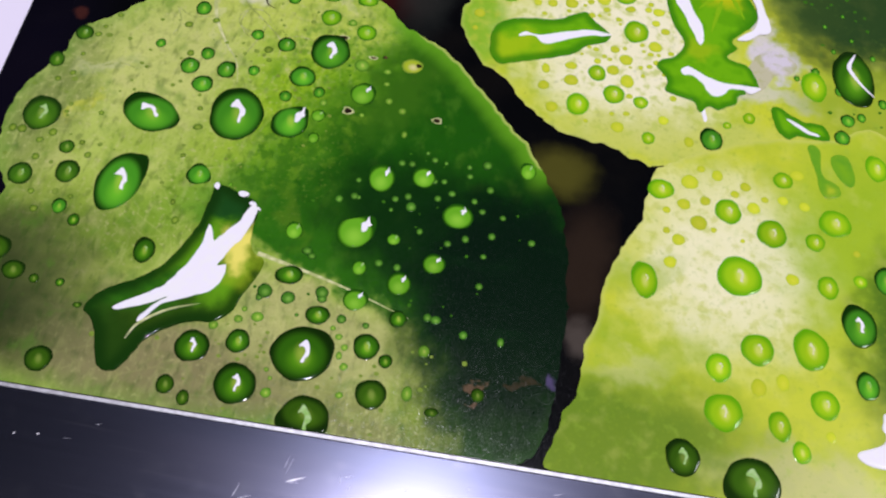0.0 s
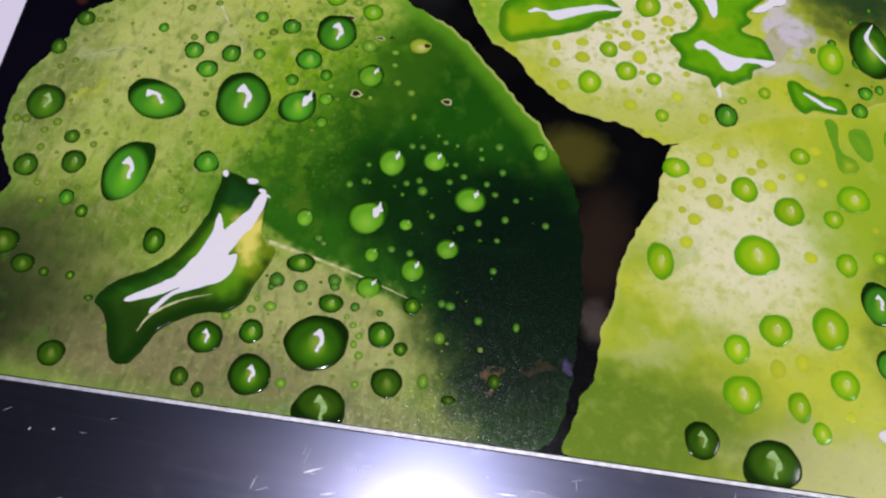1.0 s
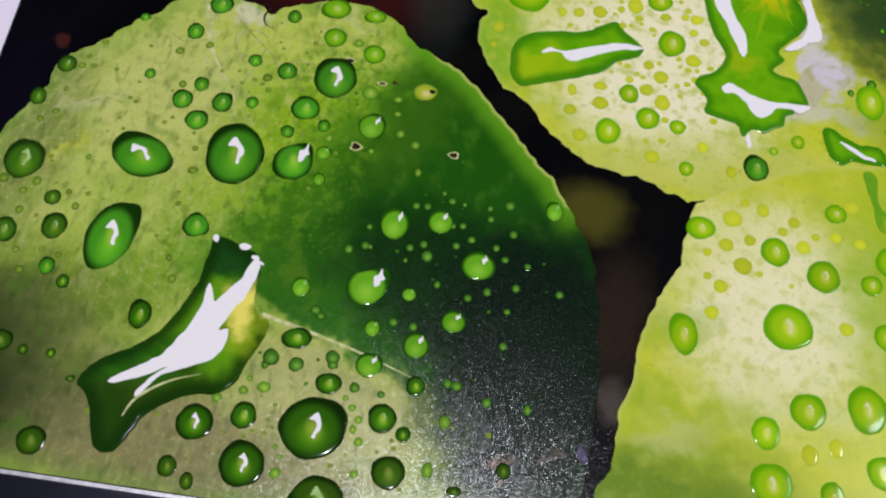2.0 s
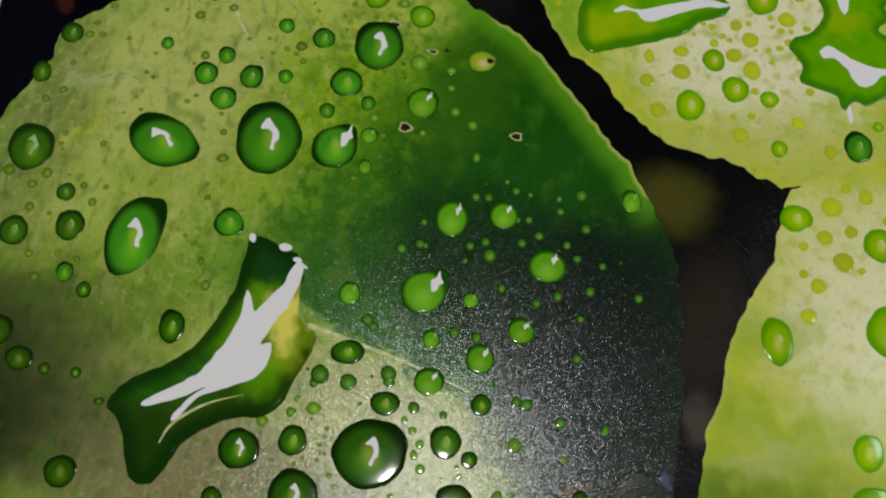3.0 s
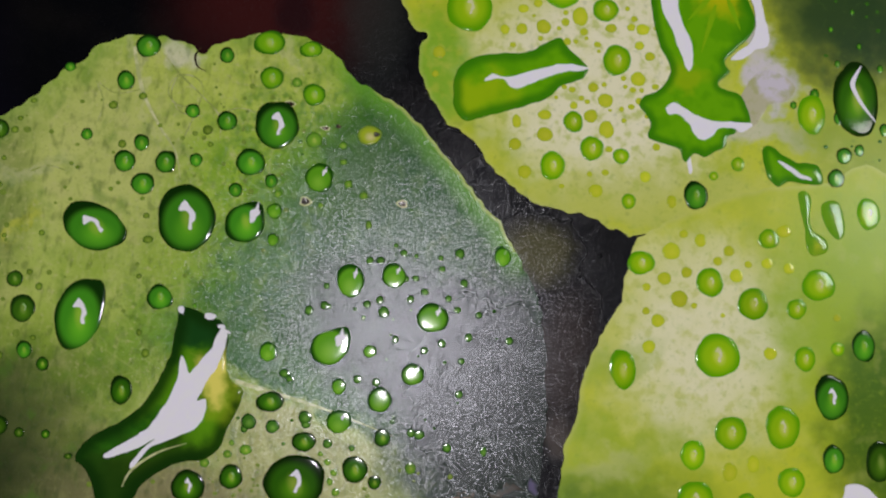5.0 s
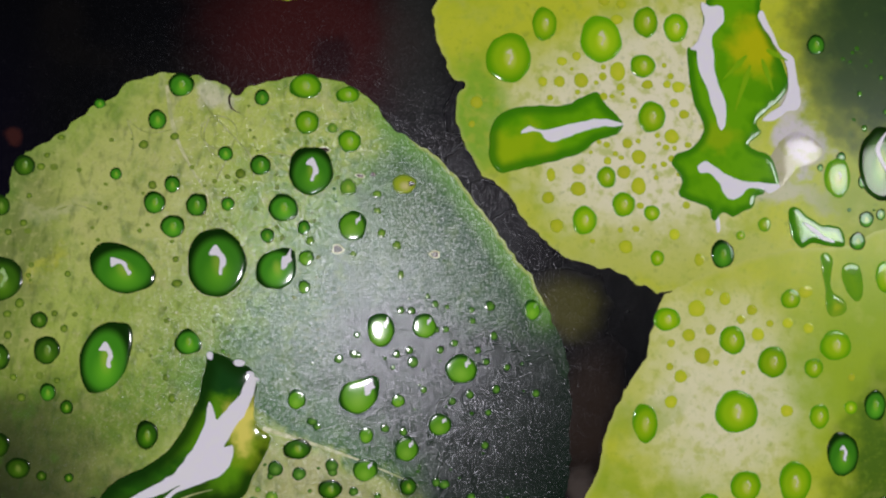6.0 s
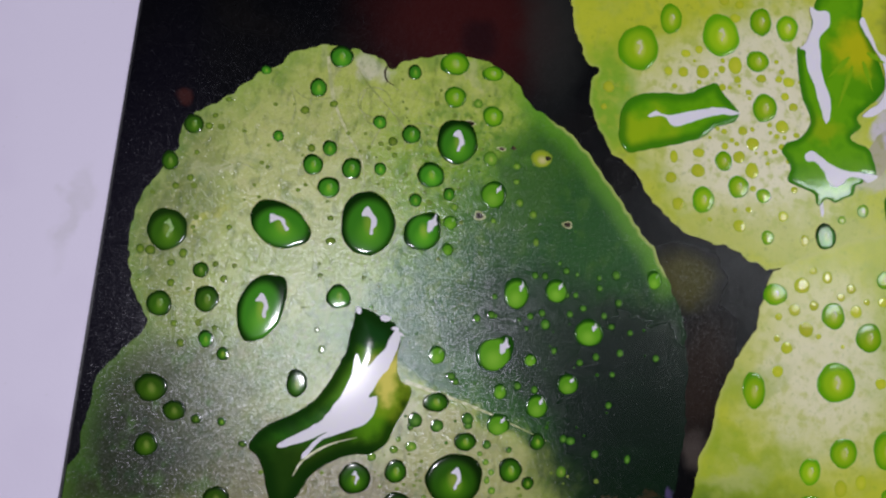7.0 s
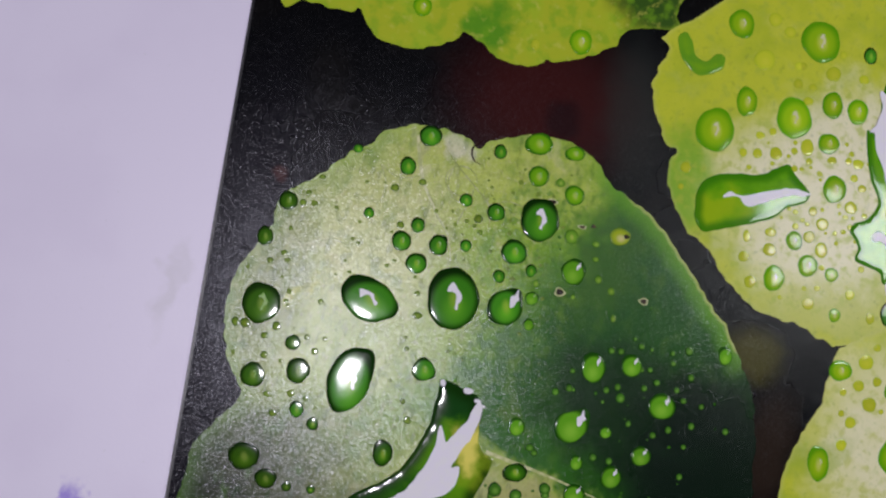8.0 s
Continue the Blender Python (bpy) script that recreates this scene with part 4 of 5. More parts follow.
def pool(line, material, height, label, shines=(), soft=0.7, rough=0.45, shade=2.0, bulge=0.04):
    edge = [inside(p) for p in ragged(spline(line, 7), rough, height)]
    ob = part("water_pool", cushion(edge, 0.09, height, soft, shade, bulge), material, panel, label)
    for shine, ink, name in shines:
        part("glint", sheet(ragged(spline(shine, 7), 0.4, 3), 0.08 + height, 0.13 + height + bulge), ink, ob, name)
    return ob


long_pool = pool(LONG_POOL, pool_ink, 0.42, "long dark green pool of water with a white glint",
     ((LONG_GLINT, glint_ink, "white printed glint"),), 0.8, 0.45, 4.5, 0.30)
part("glint", ribbon([Vector(p) for p in ((-7.4, -77), (-6, -73), (-3, -69.6), (2, -66), (9, -63))], [0.2, 0.6, 0.7, 0.5, 0.1], 0.82, 0.3), vein_ink, long_pool, "golden printed streak")
for x, y, w, h in ((2.6, -26.0, 1.3, 2.3), (10.6, -27.2, 3.2, 1.8), (14.3, -29.4, 2.0, 1.3), (16.4, -31.0, 1.7, 1.2)):
    ring = [Vector((x + w / 2 * math.cos(a), y + h / 2 * math.sin(a))) for a in [k * math.tau / 12 for k in range(12)]]
    part("glint", sheet(ragged(ring, 0.7, x), 0.09, 0.70), glint_ink, long_pool, "white printed fleck")
pool(TONGUE_POOL, bright_pool_ink, 0.40, "tongue-shaped bright green pool of water", ((TONGUE_GLINT, glint_ink, "white printed glint"),), 0.8, 0.45, 3.2)
star_pool = pool(STAR_POOL, bright_pool_ink, 0.40, "branching bright green pool of water at the leaf's heart",
     ((STAR_GLINT, glint_ink, "white printed glint"), (STAR_RIM, glint_ink, "white printed glint"), (STAR_FOOT, glint_ink, "white printed glint")), 0.5, 0.4, 2.4, 0.0)
for dx, dy in ((7, -13), (-4, -21), (-9, -12), (10, -3)):
    a = Vector((147, 87))
    d = Vector((dx, dy))
    part("vein", ribbon([a + d * 0.3, a + d * 0.5, a + d * 0.75, a + d], [0.6, 1.7, 1.1, 0.1], 0.545), star_vein_ink, star_pool, "yellow printed ray")
pool(LEAF_POOL, bright_pool_ink, 0.30, "small green pool of water", ((LEAF_POOL_GLINT, glint_ink, "white printed glint"),))
pool(STAR_WISP, glint_ink, 0.16, "thin white gleam at the pool's foot", (), 0.2, 0.1)
pool(GLEAM, gleam_ink, 0.07, "pale lilac gleam of flat varnish", (), 0.3, 0.5, 2.0, 0.0)
pool(DRIP_POOL, drip_ink, 0.26, "green drip of water at the leaf's edge", (), 0.9, 0.3)
pool(DRIP_SIDE, drip_ink, 0.22, "soft green pool beside the drip", (), 0.7, 0.3, 3.0)
pool(WHITE_POOL, glint_ink, 0.32, "white gleaming pool of water", (), 0.4)

drop("hook", -56.4, -12.9, 11.7, 12.0, 12)
drop("hook", -25.1, -5.5, 18.2, 12.8, -17, ((-2, 0.08), (165, 0.05)), 0.75)
drop("hook", 0.3, -0.2, 15.9, 19.4, 8, ((-38, 0.06), (100, 0.04)))
drop("hook", -25.7, -30.4, 13.2, 20.0, -13, ((55, 0.13), (235, 0.06)))
drop("tear", 16.8, 0.1, 10.9, 11.1, 12)
drop("hook", 22.4, 29.4, 12.7, 13.4, 12, ((62, 0.12),))
drop("green", 16.4, 17.9, 8.5, 7.7, 12)
drop("pearl", 36.5, 15.8, 7.9, 8.5, 12)
drop("green", -54.9, 18.8, 5.6, 5.8, 13)
drop("green", -59.4, 6.9, 4.9, 5.7, 12)
drop("green", -21.6, 37.0, 5.2, 5.6, 13)
drop("green", -16.6, 47.7, 7.0, 6.7, 13)
drop("green", -18.9, 14.0, 6.2, 6.2, 12)
drop("green", -14.9, 19.8, 4.5, 4.8, 12)
drop("green", -7.5, 15.1, 5.8, 6.3, 12, ((55, 0.2), (-50, 0.16)))
drop("green", -13.0, 8.2, 6.9, 6.2, 12)
drop("green", 1.0, 16.7, 3.8, 3.8, 12)
drop("green", -1.7, 30.6, 4.2, 4.2, 13)
drop("green", 8.3, 28.9, 6.0, 5.6, 12)
drop("green", 5.9, 47.8, 4.3, 4.6, 13)
drop("green", 17.5, 52.9, 9.0, 7.1, 13)
drop("green", 19.4, 42.9, 6.5, 6.8, 13)
drop("green", 29.6, 52.5, 6.6, 4.7, 13)
drop("green", 32.0, 39.5, 6.5, 6.4, 13)
drop("green", 13.2, 9.5, 3.9, 4.2, 12)
drop("green", 22.9, 13.3, 3.6, 4.2, 12)
drop("pearl", 24.9, 4.8, 4.3, 4.5, 12)
drop("pearl", 25.5, -3.4, 3.5, 3.8, 11)
drop("green", -44.7, -22.8, 4.6, 4.7, 11)
drop("green", -54.4, -34.4, 7.4, 7.3, 11)
drop("green", -41.5, -30.7, 7.2, 7.7, 11)
drop("green", -39.5, -42.1, 4.3, 5.0, 11)
drop("green", -33.9, -45.6, 3.6, 4.0, 10)
drop("green", -4.2, -23.5, 7.0, 6.8, 11, ((95, 0.2), (-15, 0.12)))
drop("green", -11.4, -50.5, 6.2, 7.7, 10, ((110, 0.1), (40, 0.08)))
drop("green", -30.4, 20.3, 3.4, 3.4, 12)
drop("green", -37.6, 38.9, 3.1, 2.8, 13)
drop("dark", -51.9, -58.4, 9.0, 8.2, 10)
drop("dark", -44.2, -63.8, 6.5, 5.9, 10)
drop("dark", -37.7, -65.2, 2.9, 2.9, 10)
drop("green", -30.4, -64.8, 2.6, 2.6, 10)
drop("dark", -50.1, -74.6, 6.7, 6.8, 10)
drop("amber", 49.2, 29.8, 7.0, 5.4, 12)
drop("small", -24.2, 29.5, 2.7, 2.4, 13)
drop("small", -46.4, 28.0, 2.0, 1.4, 13)
drop("small", -49.4, 22.5, 1.7, 1.4, 13)
drop("small", -50.5, 19.1, 2.3, 2.0, 12)
drop("small", -20.2, 18.7, 2.4, 2.4, 12)
drop("small", 3.2, 25.6, 2.8, 2.8, 12)
drop("small", 26.7, 42.4, 2.9, 2.9, 13)
drop("small", -16.2, 33.1, 2.4, 2.1, 13)
drop("small", 25.2, 9.7, 2.5, 2.5, 12)
drop("small", 42.0, 25.8, 2.6, 2.1, 12)
drop("small", 44.9, 14.9, 2.5, 2.5, 12)
drop("small", 42.8, 21.1, 2.2, 1.8, 12)
drop("small", -9.5, -7.5, 3.1, 2.1, 11)
drop("small", -62.6, -19.9, 2.3, 2.7, 11)
drop("small", -53.3, -22.3, 2.3, 2.0, 11)
drop("small", -50.5, -18.9, 2.6, 2.7, 11)
drop("small", -37.8, -24.2, 2.0, 2.3, 11)
drop("small", -52.3, -28.0, 2.3, 2.3, 11)
drop("small", 33.6, 26.4, 4.7, 4.6, 12)
drop("pearl", 48.8, -12.4, 8.1, 9.4, 13)
drop("pearl", 61.0, -9.6, 7.1, 7.1, 13)
drop("pearl", 91.4, -0.5, 4.8, 6.0, 13)
drop("tear", 45.2, -32.1, 11.2, 9.5, 35)
drop("pearl", 73.4, -20.4, 9.3, 8.3, 13)
drop("pearl", 28.1, -35.2, 5.2, 5.5, 13)
drop("pearl", 56.7, -31.8, 3.9, 3.7, 13)
drop("pearl", 69.6, -37.0, 6.8, 6.1, 12)
drop("pearl", 49.1, -42.7, 4.2, 4.6, 12)
drop("pearl", 61.1, -45.2, 7.0, 7.0, 12)
drop("pearl", 50.3, -52.5, 7.2, 6.5, 12)
drop("green", 30.4, -49.1, 7.9, 5.9, 12)
drop("green", 63.1, -55.7, 5.0, 5.0, 12)
drop("green", 56.4, -65.4, 7.1, 7.8, 12)
drop("green", 62.4, -68.4, 4.0, 3.9, 12)
drop("dark", 60.6, -78.2, 8.7, 8.1, 12)
drop("hook", 40.0, -70.8, 17.6, 15.5, 12)
drop("darkhook", 44.7, -88.6, 14.4, 12.7, 12)
drop("green", 41.2, -59.2, 6.8, 5.7, 12)
drop("green", 22.1, -71.1, 6.7, 6.9, 12)
drop("hook", 10.5, -75.0, 9.3, 9.4, 12)
drop("hook", 24.7, -82.8, 11.6, 11.3, 12)
drop("dark", 6.9, -86.7, 5.0, 5.3, 12)
drop("dark", 12.6, -89.3, 3.5, 4.3, 12)
drop("dark", -27.8, -86.8, 7.3, 7.4, 12)
drop("small", 79.0, -1.3, 3.1, 3.2, 13)
drop("small", 73.8, -3.1, 1.7, 2.0, 13)
drop("small", 53.6, -6.1, 2.4, 2.4, 13)
drop("small", 56.7, -5.8, 2.4, 2.4, 13)
drop("small", 81.3, -9.6, 2.4, 2.7, 13)
drop("small", 70.3, -13.3, 2.4, 2.3, 13)
drop("small", 38.1, -22.2, 2.6, 2.7, 13)
drop("small", 59.3, -20.3, 3.3, 3.4, 13)
drop("small", 33.4, -40.7, 3.2, 2.5, 13)
drop("small", 76.9, -27.3, 2.3, 2.6, 13)
drop("small", 84.3, -24.8, 2.3, 2.6, 13)
drop("small", 83.0, -31.7, 2.0, 1.8, 13)
drop("small", 71.0, -53.6, 2.5, 2.7, 12)
drop("small", 72.1, -63.5, 3.1, 3.6, 12)
drop("small", 40.7, -52.4, 3.8, 3.8, 12)
drop("small", 31.9, -55.9, 4.1, 3.8, 12)
drop("small", 25.1, -55.3, 4.4, 4.5, 12)
drop("small", 25.3, -63.2, 3.4, 3.0, 12)
drop("small", 20.4, -64.9, 2.5, 2.3, 12)
drop("small", 47.9, -59.0, 2.8, 2.7, 12)
drop("small", 33.4, -83.5, 3.0, 2.8, 12)
drop("small", 14.3, -68.0, 2.7, 2.7, 12)
drop("small", 52.5, -80.2, 2.1, 1.9, 12)
drop("small", 49.8, -69.5, 1.8, 2.3, 12)
drop("small", 51.8, -72.3, 2.4, 2.2, 12)
drop("small", 64.6, -10.2, 1.7, 2.0, 13)
drop("small", 66.7, -3.3, 1.4, 1.6, 13)
drop("small", 60.6, -1.0, 1.4, 1.6, 13)
drop("small", 37.8, 7.9, 1.7, 1.7, 13)
drop("small", 43.7, -20.5, 1.3, 1.5, 13)
drop("small", 53.8, -22.5, 1.3, 1.5, 13)
drop("small", -6.0, -39.4, 2.2, 2.6, 13)
drop("small", -8.5, -33.9, 1.6, 1.9, 13)
drop("small", -59.8, -19.7, 3.0, 2.9, 13)
drop("small", -39.1, -9.1, 1.7, 1.7, 13)
drop("small", 42.3, -14.8, 1.9, 1.9, 8)
drop("small", 42.3, -20.3, 2.6, 2.6, 8)
drop("small", 54.3, -18.7, 2.3, 2.3, 8)
drop("small", 57.8, -17.1, 2.3, 2.6, 8)
drop("small", 66.5, -15.8, 2.3, 2.3, 8)
drop("small", 67.3, -9.7, 2.0, 2.0, 8)
drop("small", 63.1, -2.9, 2.3, 2.3, 8)
drop("small", 77.3, -14.4, 2.0, 2.3, 8)
drop("small", 80.2, -17.3, 2.3, 2.0, 8)
drop("small", 86.5, -18.1, 2.0, 2.0, 8)
drop("small", 63.5, -27.7, 2.0, 2.3, 8)
drop("small", 72.1, -29.9, 2.3, 2.3, 8)
drop("small", 54.1, -40.1, 2.6, 2.6, 7)
drop("small", 59.5, -40.4, 2.3, 2.6, 7)
drop("small", 35.1, -42.1, 2.5, 2.2, 7)
drop("small", 73.4, -53.8, 3.3, 2.6, 7)
drop("small", 83.4, -41.2, 2.3, 2.3, 7)
drop("small", 41.2, -54.2, 2.9, 2.6, 7)
drop("small", 52.1, 3.9, 1.9, 2.6, 8)
drop("small", 49.7, 12.1, 2.6, 2.6, 9)
drop("small", 81.7, -56.6, 2.6, 2.6, 7)
drop("small", 92.2, -56.5, 2.0, 3.0, 7)
drop("small", 70.0, -76.1, 3.0, 4.2, 7)
drop("small", 24.1, -57.3, 2.0, 2.6, 7)
drop("dark", 88.6, -72.6, 3.6, 4.2, 7)
drop("dark", 77.4, -79.8, 3.9, 2.6, 7)
drop("limehook", 156.8, -21.8, 13.0, 13.1, 12)
drop("lime", 129.6, -28.7, 7.6, 11.8, 12)
drop("lime", 131.7, 2.4, 8.0, 7.1, 13)
drop("lime", 152.4, -0.9, 8.0, 8.6, 13)
drop("lime", 165.7, -5.7, 9.3, 9.2, 13)
drop("lime", 184.5, 1.9, 9.8, 9.4, 13)
drop("lime", 178.7, -5.7, 5.9, 6.1, 13)
drop("lime", 168.5, 13.7, 6.4, 5.7, 13)
drop("lime", 182.6, -19.8, 6.4, 7.3, 12)
drop("lime", 192.0, -15.9, 4.1, 4.1, 12)
drop("lime", 162.9, -43.4, 9.3, 9.8, 12)
drop("lime", 152.5, -50.9, 7.3, 8.6, 12)
drop("limehook", 177.9, -40.2, 10.4, 12.3, 12)
drop("limehook", 154.5, -63.4, 10.9, 10.4, 12)
drop("lime", 169.8, -64.1, 6.2, 8.5, 12)
drop("lime", 182.0, -55.6, 8.2, 8.4, 12)
drop("lime", 175.8, -70.2, 5.2, 6.1, 12)
drop("hook", 191.5, -30.0, 9.9, 13.7, 12)
drop("green", 199.6, -14.2, 6.8, 9.6, 12)
drop("green", 193.7, -47.7, 6.4, 8.6, 12)
drop("darkhook", 144.4, -77.9, 9.4, 10.2, 12)
drop("darkhook", 162.9, -81.3, 15.6, 13.9, 12)
drop("lime", 197.4, 24.6, 7.2, 9.3, 13)
drop("lime", 177.7, 51.9, 8.3, 11.9, 13)
dark_drop = drop("deep", 190.6, 58.0, 14.0, 22.0, 10)
part("glint", ribbon([Vector(p) for p in ((191, 68), (189, 63), (190, 60), (193, 56), (197, 52))], [0.3, 1.5, 1.2, 0.9, 0.3], 0.50, 0.2), glint_ink, dark_drop, "pale printed arc")
drop("green", 188.6, 40.9, 4.8, 4.9, 13)
drop("green", 186.8, 33.9, 5.1, 5.6, 13)
drop("faint", 140.2, 6.8, 5.3, 5.2, 13)
drop("faint", 148.4, 10.9, 3.5, 4.1, 13)
drop("faint", 157.1, 8.8, 3.5, 3.2, 13)
drop("faint", 139.0, -1.3, 4.1, 3.9, 13)
drop("faint", 143.9, -6.7, 5.1, 5.0, 13)
drop("faint", 172.8, 16.5, 4.6, 3.7, 13)
drop("faint", 163.7, -54.6, 4.4, 5.5, 12)
drop("faint", 170.3, -51.6, 3.8, 4.9, 12)
drop("faint", 183.6, -64.3, 2.8, 3.1, 12)
drop("faint", 138.3, -13.7, 4.1, 3.8, 13)
drop("faint", 143.3, 12.2, 2.8, 2.5, 13)
drop("faint", 154.1, 5.5, 2.8, 2.8, 13)
drop("dark", 207.4, -47.0, 8.6, 11.7, 7)
drop("limehook", 73.8, 70.7, 13.3, 14.4, 10)
drop("lime", 82.7, 82.3, 7.4, 9.6, 10)
drop("limehook", 99.9, 80.7, 12.5, 13.6, 10)
drop("lime", 112.5, 88.0, 7.2, 9.3, 10)
drop("lime", 121.7, 87.9, 7.6, 8.4, 10)
drop("lime", 113.5, 75.1, 7.5, 7.0, 10)
drop("lime", 118.4, 60.7, 8.2, 9.3, 9)
drop("lime", 107.6, 41.0, 5.8, 6.3, 9)
drop("lime", 102.9, 27.5, 7.4, 8.3, 9)
drop("lime", 113.8, 33.9, 7.1, 7.0, 9)
drop("lime", 122.6, 32.7, 4.8, 4.7, 9)
drop("lime", 126.2, 19.8, 4.1, 4.7, 8)
drop("lime", 150.4, 30.2, 2.8, 2.7, 9)
drop("lime", 157.2, 34.5, 3.9, 4.4, 9)
drop("green", 145.7, 23.9, 7.3, 8.4, 8)
drop("green", 165.2, 90.3, 5.7, 6.1, 10)
drop("faint", 106.3, 72.2, 4.8, 5.6, 10)
drop("faint", 95.9, 67.8, 4.4, 4.3, 10)
drop("faint", 66.4, 56.4, 3.6, 3.6, 9)
drop("faint", 125.2, 55.9, 4.5, 4.3, 9)
drop("faint", 116.3, 48.4, 4.4, 4.3, 9)
drop("faint", 112.3, 51.8, 3.1, 3.0, 9)
drop("faint", 112.5, 43.3, 4.1, 4.0, 9)
drop("faint", 117.5, 39.9, 4.4, 5.3, 9)
drop("faint", 99.7, 36.3, 4.7, 4.3, 9)
drop("faint", 99.0, 42.0, 4.0, 3.0, 9)
drop("faint", 95.0, 24.7, 4.0, 4.0, 9)
drop("faint", 91.3, 32.4, 3.7, 3.6, 9)
drop("faint", 125.1, 70.7, 4.1, 3.3, 9)
drop("faint", 124.6, 65.8, 2.8, 2.7, 9)
drop("faint", 128.0, 63.0, 3.1, 2.7, 9)
drop("faint", 130.3, 27.5, 3.4, 3.3, 9)
drop("faint", 138.9, 21.2, 3.1, 3.7, 8)
drop("faint", 116.3, 21.7, 4.1, 4.0, 9)
drop("faint", 93.5, 74.6, 2.7, 2.6, 10)
drop("faint", 89.6, 66.4, 3.4, 3.3, 10)
drop("faint", 84.7, 65.6, 2.7, 3.0, 10)
drop("faint", 66.0, 50.0, 2.0, 2.0, 9)
drop("faint", 121.6, 70.9, 2.4, 2.3, 10)
drop("faint", 115.7, 69.9, 3.4, 2.7, 10)
drop("faint", 91.1, 39.1, 2.7, 4.0, 9)
drop("faint", 107.2, 45.8, 2.4, 2.3, 9)
pool(CRESCENT, drip_ink, 0.24, "green crescent of water", (), 0.8, 0.2)
for x, y, size in ((98.4, 98.0, 3.0), (99.2, 92.2, 3.4), (104.5, 92.0, 3.0), (113.1, 105.4, 2.6), (77.1, 74.4, 2.4), (121.9, 99.0, 3.5),
                   (145.3, 1.2, 3.4), (160.0, 1.9, 4.2), (168.7, 6.5, 3.4), (163.2, 5.6, 2.4), (148.5, -8.2, 2.0), (157.2, -10.0, 1.6), (172.2, -19.5, 4.0), (136.5, -21.5, 4.0),
                   (134.6, -11.3, 2.4), (134.0, -4.4, 2.6), (175.3, 5.8, 3.4), (191.0, -6.9, 2.4)):
    drop("faint", x, y, size, size * 0.95, 10)
drop("limehook", 104.5, 107.9, 13.8, 14.0, 14)
drop("lime", 76.2, 107.0, 8.7, 9.7, 14)
drop("lime", 24.3, 88.0, 7.5, 8.0, 14)
drop("lime", -27.3, 86.7, 6.0, 6.0, 14)
drop("green", 122.7, 107.5, 4.9, 5.7, 14)
drop("faint", 86.2, 97.2, 7.5, 6.7, 14)
drop("faint", 110.9, 98.3, 5.3, 4.9, 14)
drop("faint", 99.6, 98.3, 3.2, 2.6, 14)
drop("faint", 87.3, 111.3, 4.8, 4.5, 14)
drop("faint", 93.2, 108.4, 4.0, 3.8, 14)
drop("faint", 10.1, 83.6, 2.9, 3.6, 14)
drop("faint", 103.8, 87.3, 3.6, 3.0, 13)
drop("faint", 89.4, 72.4, 3.2, 2.6, 13)

for x, y, size in ((178, 58, 3.0), (186, 52, 3.4), (192, 60, 2.6), (184, 68, 1.8), (190, 74, 1.6), (197, 68, 2.0), (181, 78, 1.5), (200, 50, 3.2), (193, 43, 3.0), (203, 60, 2.4), (187, 84, 1.4), (172, 54, 2.0)):
    drop("green", x, y, size, size * 1.2, 10)
for x, y, size in ((-52.4, 10.7, 1.5), (-52.8, 3.1, 2.0), (-56.4, 0.0, 2.0), (-31.7, 10.5, 1.2), (-21.7, 5.6, 1.3), (4.5, 21.6, 1.6), (-40.9, -20.4, 1.8), (-37.5, -38.6, 1.6),
                   (-49.1, -39.3, 2.0), (-46.2, -44.5, 2.4), (-10.6, -18.1, 1.6), (-10.8, -0.8, 1.8), (-49.3, -11.0, 1.4), (-12.5, 3.9, 1.2), (96.0, -24.4, 2.4), (74.5, -6.2, 2.2),
                   (46.3, -62.1, 1.6), (48.5, -64.2, 2.0), (50.7, -66.9, 2.0), (54.9, -59.5, 2.0), (31.8, -77.3, 1.4), (35.6, -60.4, 1.2), (21.2, -61.7, 1.6), (33.4, -79.4, 1.2)):
    drop("small", x, y, size, size * 0.95, 10)
drop("dark", -23.4, -70.2, 2.6, 1.7, 15)
for x, y, size in ((3.4, -25.6, 1.1), (9.6, -27.4, 1.5), (6.0, -24.6, 1.3)):
    drop("pearl", x, y, size, size, 0)

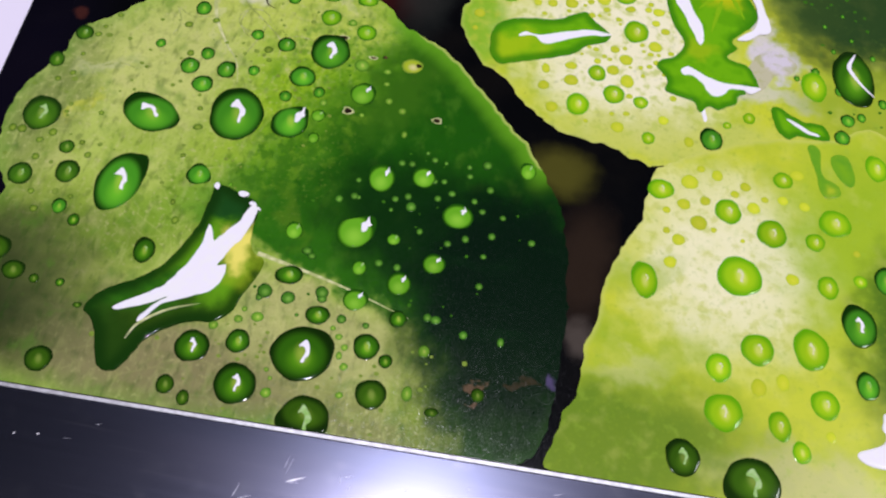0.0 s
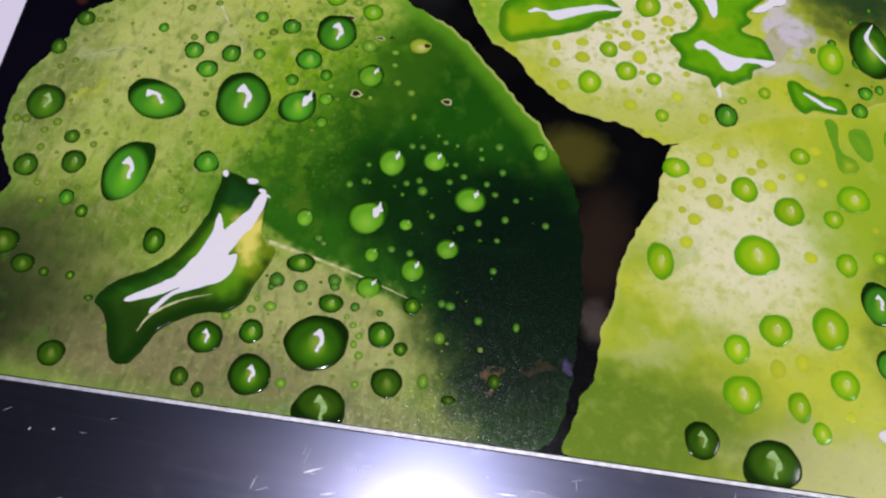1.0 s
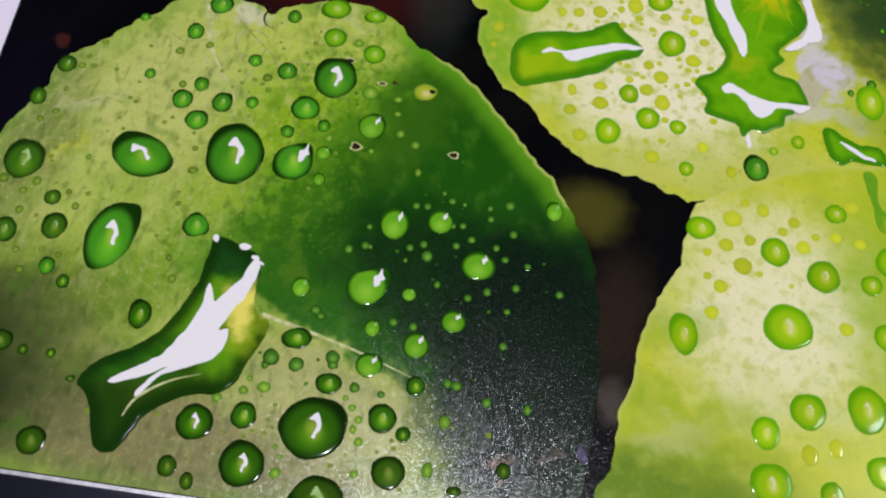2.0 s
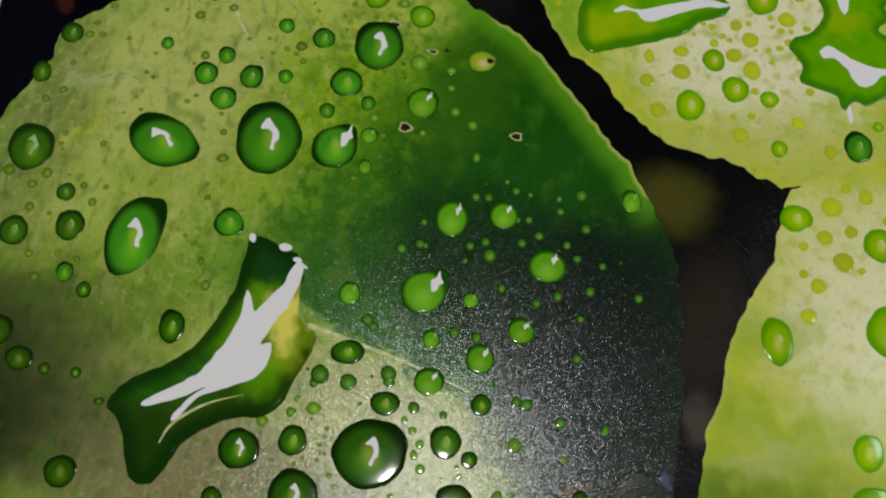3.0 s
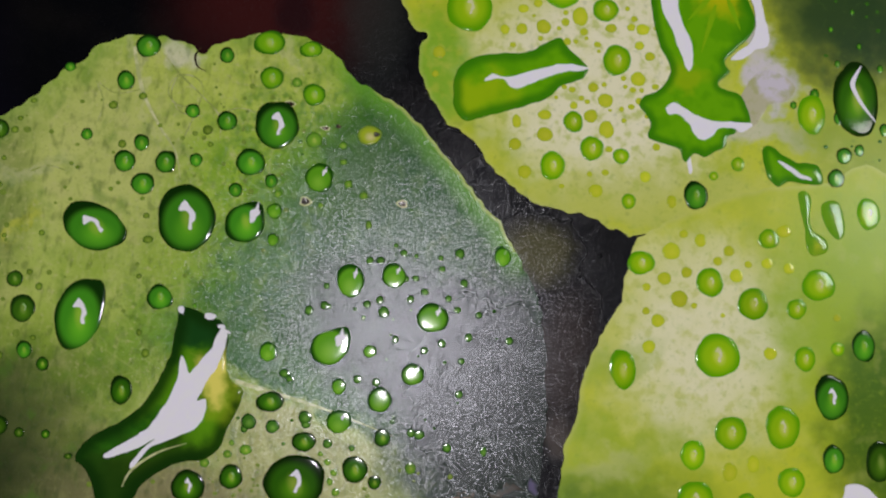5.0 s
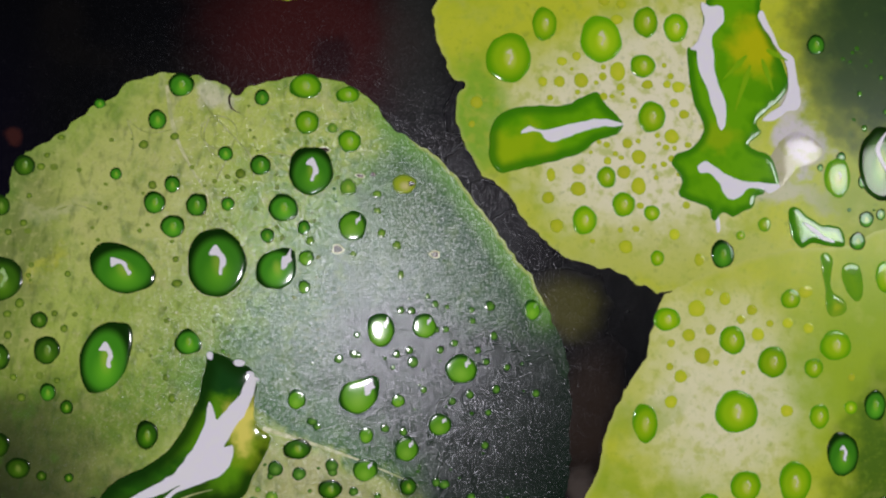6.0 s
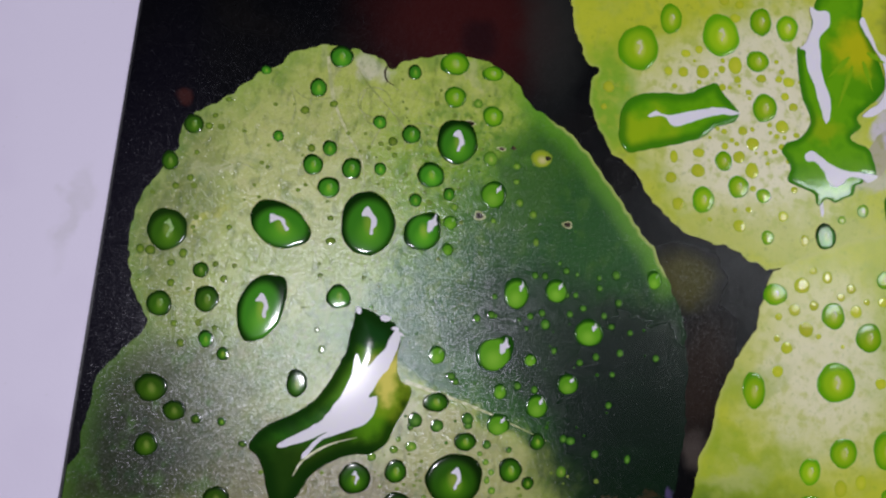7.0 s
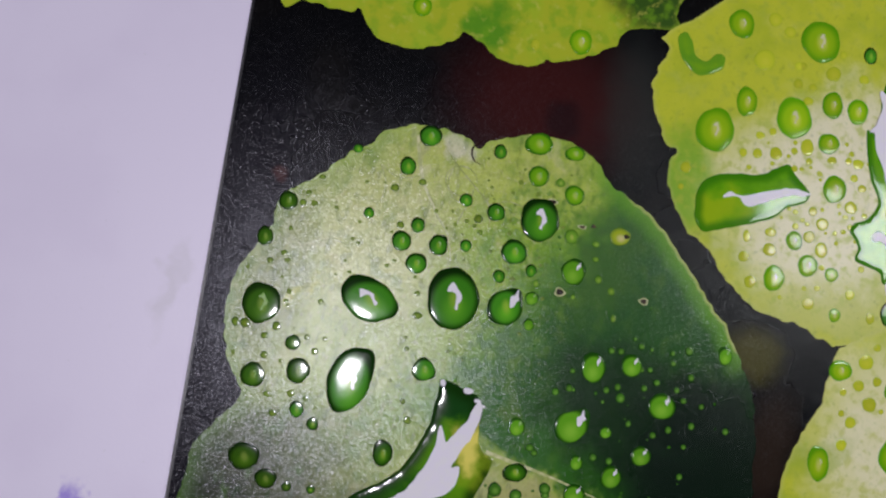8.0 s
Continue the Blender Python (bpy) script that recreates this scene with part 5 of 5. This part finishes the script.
# stray beads between the drops, too small and many to count
BEAD = {
    "green": Ink("green_bead_varnish", (0.045, 0.17, 0.012), 0.06, specular=0.18, wobble=0).mottle((0.03, 0.12, 0.008), 0.8, 0.4, 0.6, 0.7).done(),
    "olive": Ink("olive_bead_varnish", (0.22, 0.31, 0.05), 0.06, specular=0.18, wobble=0).mottle((0.14, 0.22, 0.03), 0.8, 0.4, 0.6, 0.7).done(),
    "lime": Ink("lime_bead_varnish", (0.52, 0.58, 0.04), 0.06, specular=0.18, wobble=0).mottle((0.44, 0.53, 0.03), 1.2, 0.4, 0.6, 0.7).done(),
}
bead_random = random.Random(11)


def within(x, y, line):
    """Whether a point lies in an outline."""
    odd = False
    for (x0, y0), (x1, y1) in zip(line, line[1:] + line[:1]):
        if (y0 > y) != (y1 > y) and x < x0 + (y - y0) * (x1 - x0) / (y1 - y0):
            odd = not odd
    return odd


def beads(kind, count, spot, least, most, label):
    bm = bmesh.new()
    for _ in range(count):
        for _ in range(8):
            x, y = spot()
            size = bead_random.uniform(least, most)
            if any(within(x, y, leaf_line) for leaf_line in (ROUND_LEAF, UPPER_LEAF, FRONT_LEAF)) and all((x - a) ** 2 + (y - c) ** 2 > (size / 2 + r + 0.15) ** 2 for a, c, r in PLACED):
                PLACED.append((x, y, size / 2))
                line = [inside((x + size / 2 * math.cos(k * math.tau / 12), y + size / 2 * (0.9 + 0.1 * math.sin(x)) * math.sin(k * math.tau / 12))) for k in range(12)]
                dome(bm, x, y, line, 0.06 + 0.02 * size)
                break
    return tagged(part("spray", bm, BEAD[kind], panel, label), kind="stuff")


def on_dark():
    x, y = bead_random.uniform(14, 94), bead_random.uniform(-60, 30)
    return (x, y) if x * 0.75 + y < 62 else (x - 30, y - 20)


beads("green", 30, on_dark, 0.5, 1.2, "tiny green beads of water")
beads("olive", 34, lambda: (bead_random.uniform(-50, 30), bead_random.uniform(-30, 36)), 0.6, 1.5, "tiny olive beads of water")
beads("olive", 40, lambda: (bead_random.gauss(38, 16), bead_random.gauss(-72, 8)), 0.6, 1.6, "tiny olive beads of water")
beads("lime", 46, lambda: (bead_random.gauss(112, 10), bead_random.gauss(54, 15)), 1.2, 2.5, "small yellow-green beads of water")
beads("green", 18, lambda: (bead_random.uniform(172, 206), bead_random.uniform(40, 92)), 0.8, 1.6, "tiny green beads of water")
beads("olive", 14, lambda: (bead_random.uniform(-64, -30), bead_random.uniform(-44, 24)), 1.0, 2.2, "small olive beads of water")
beads("olive", 16, lambda: (bead_random.uniform(-6, 34), bead_random.uniform(6, 46)), 0.9, 2.0, "small olive beads of water")
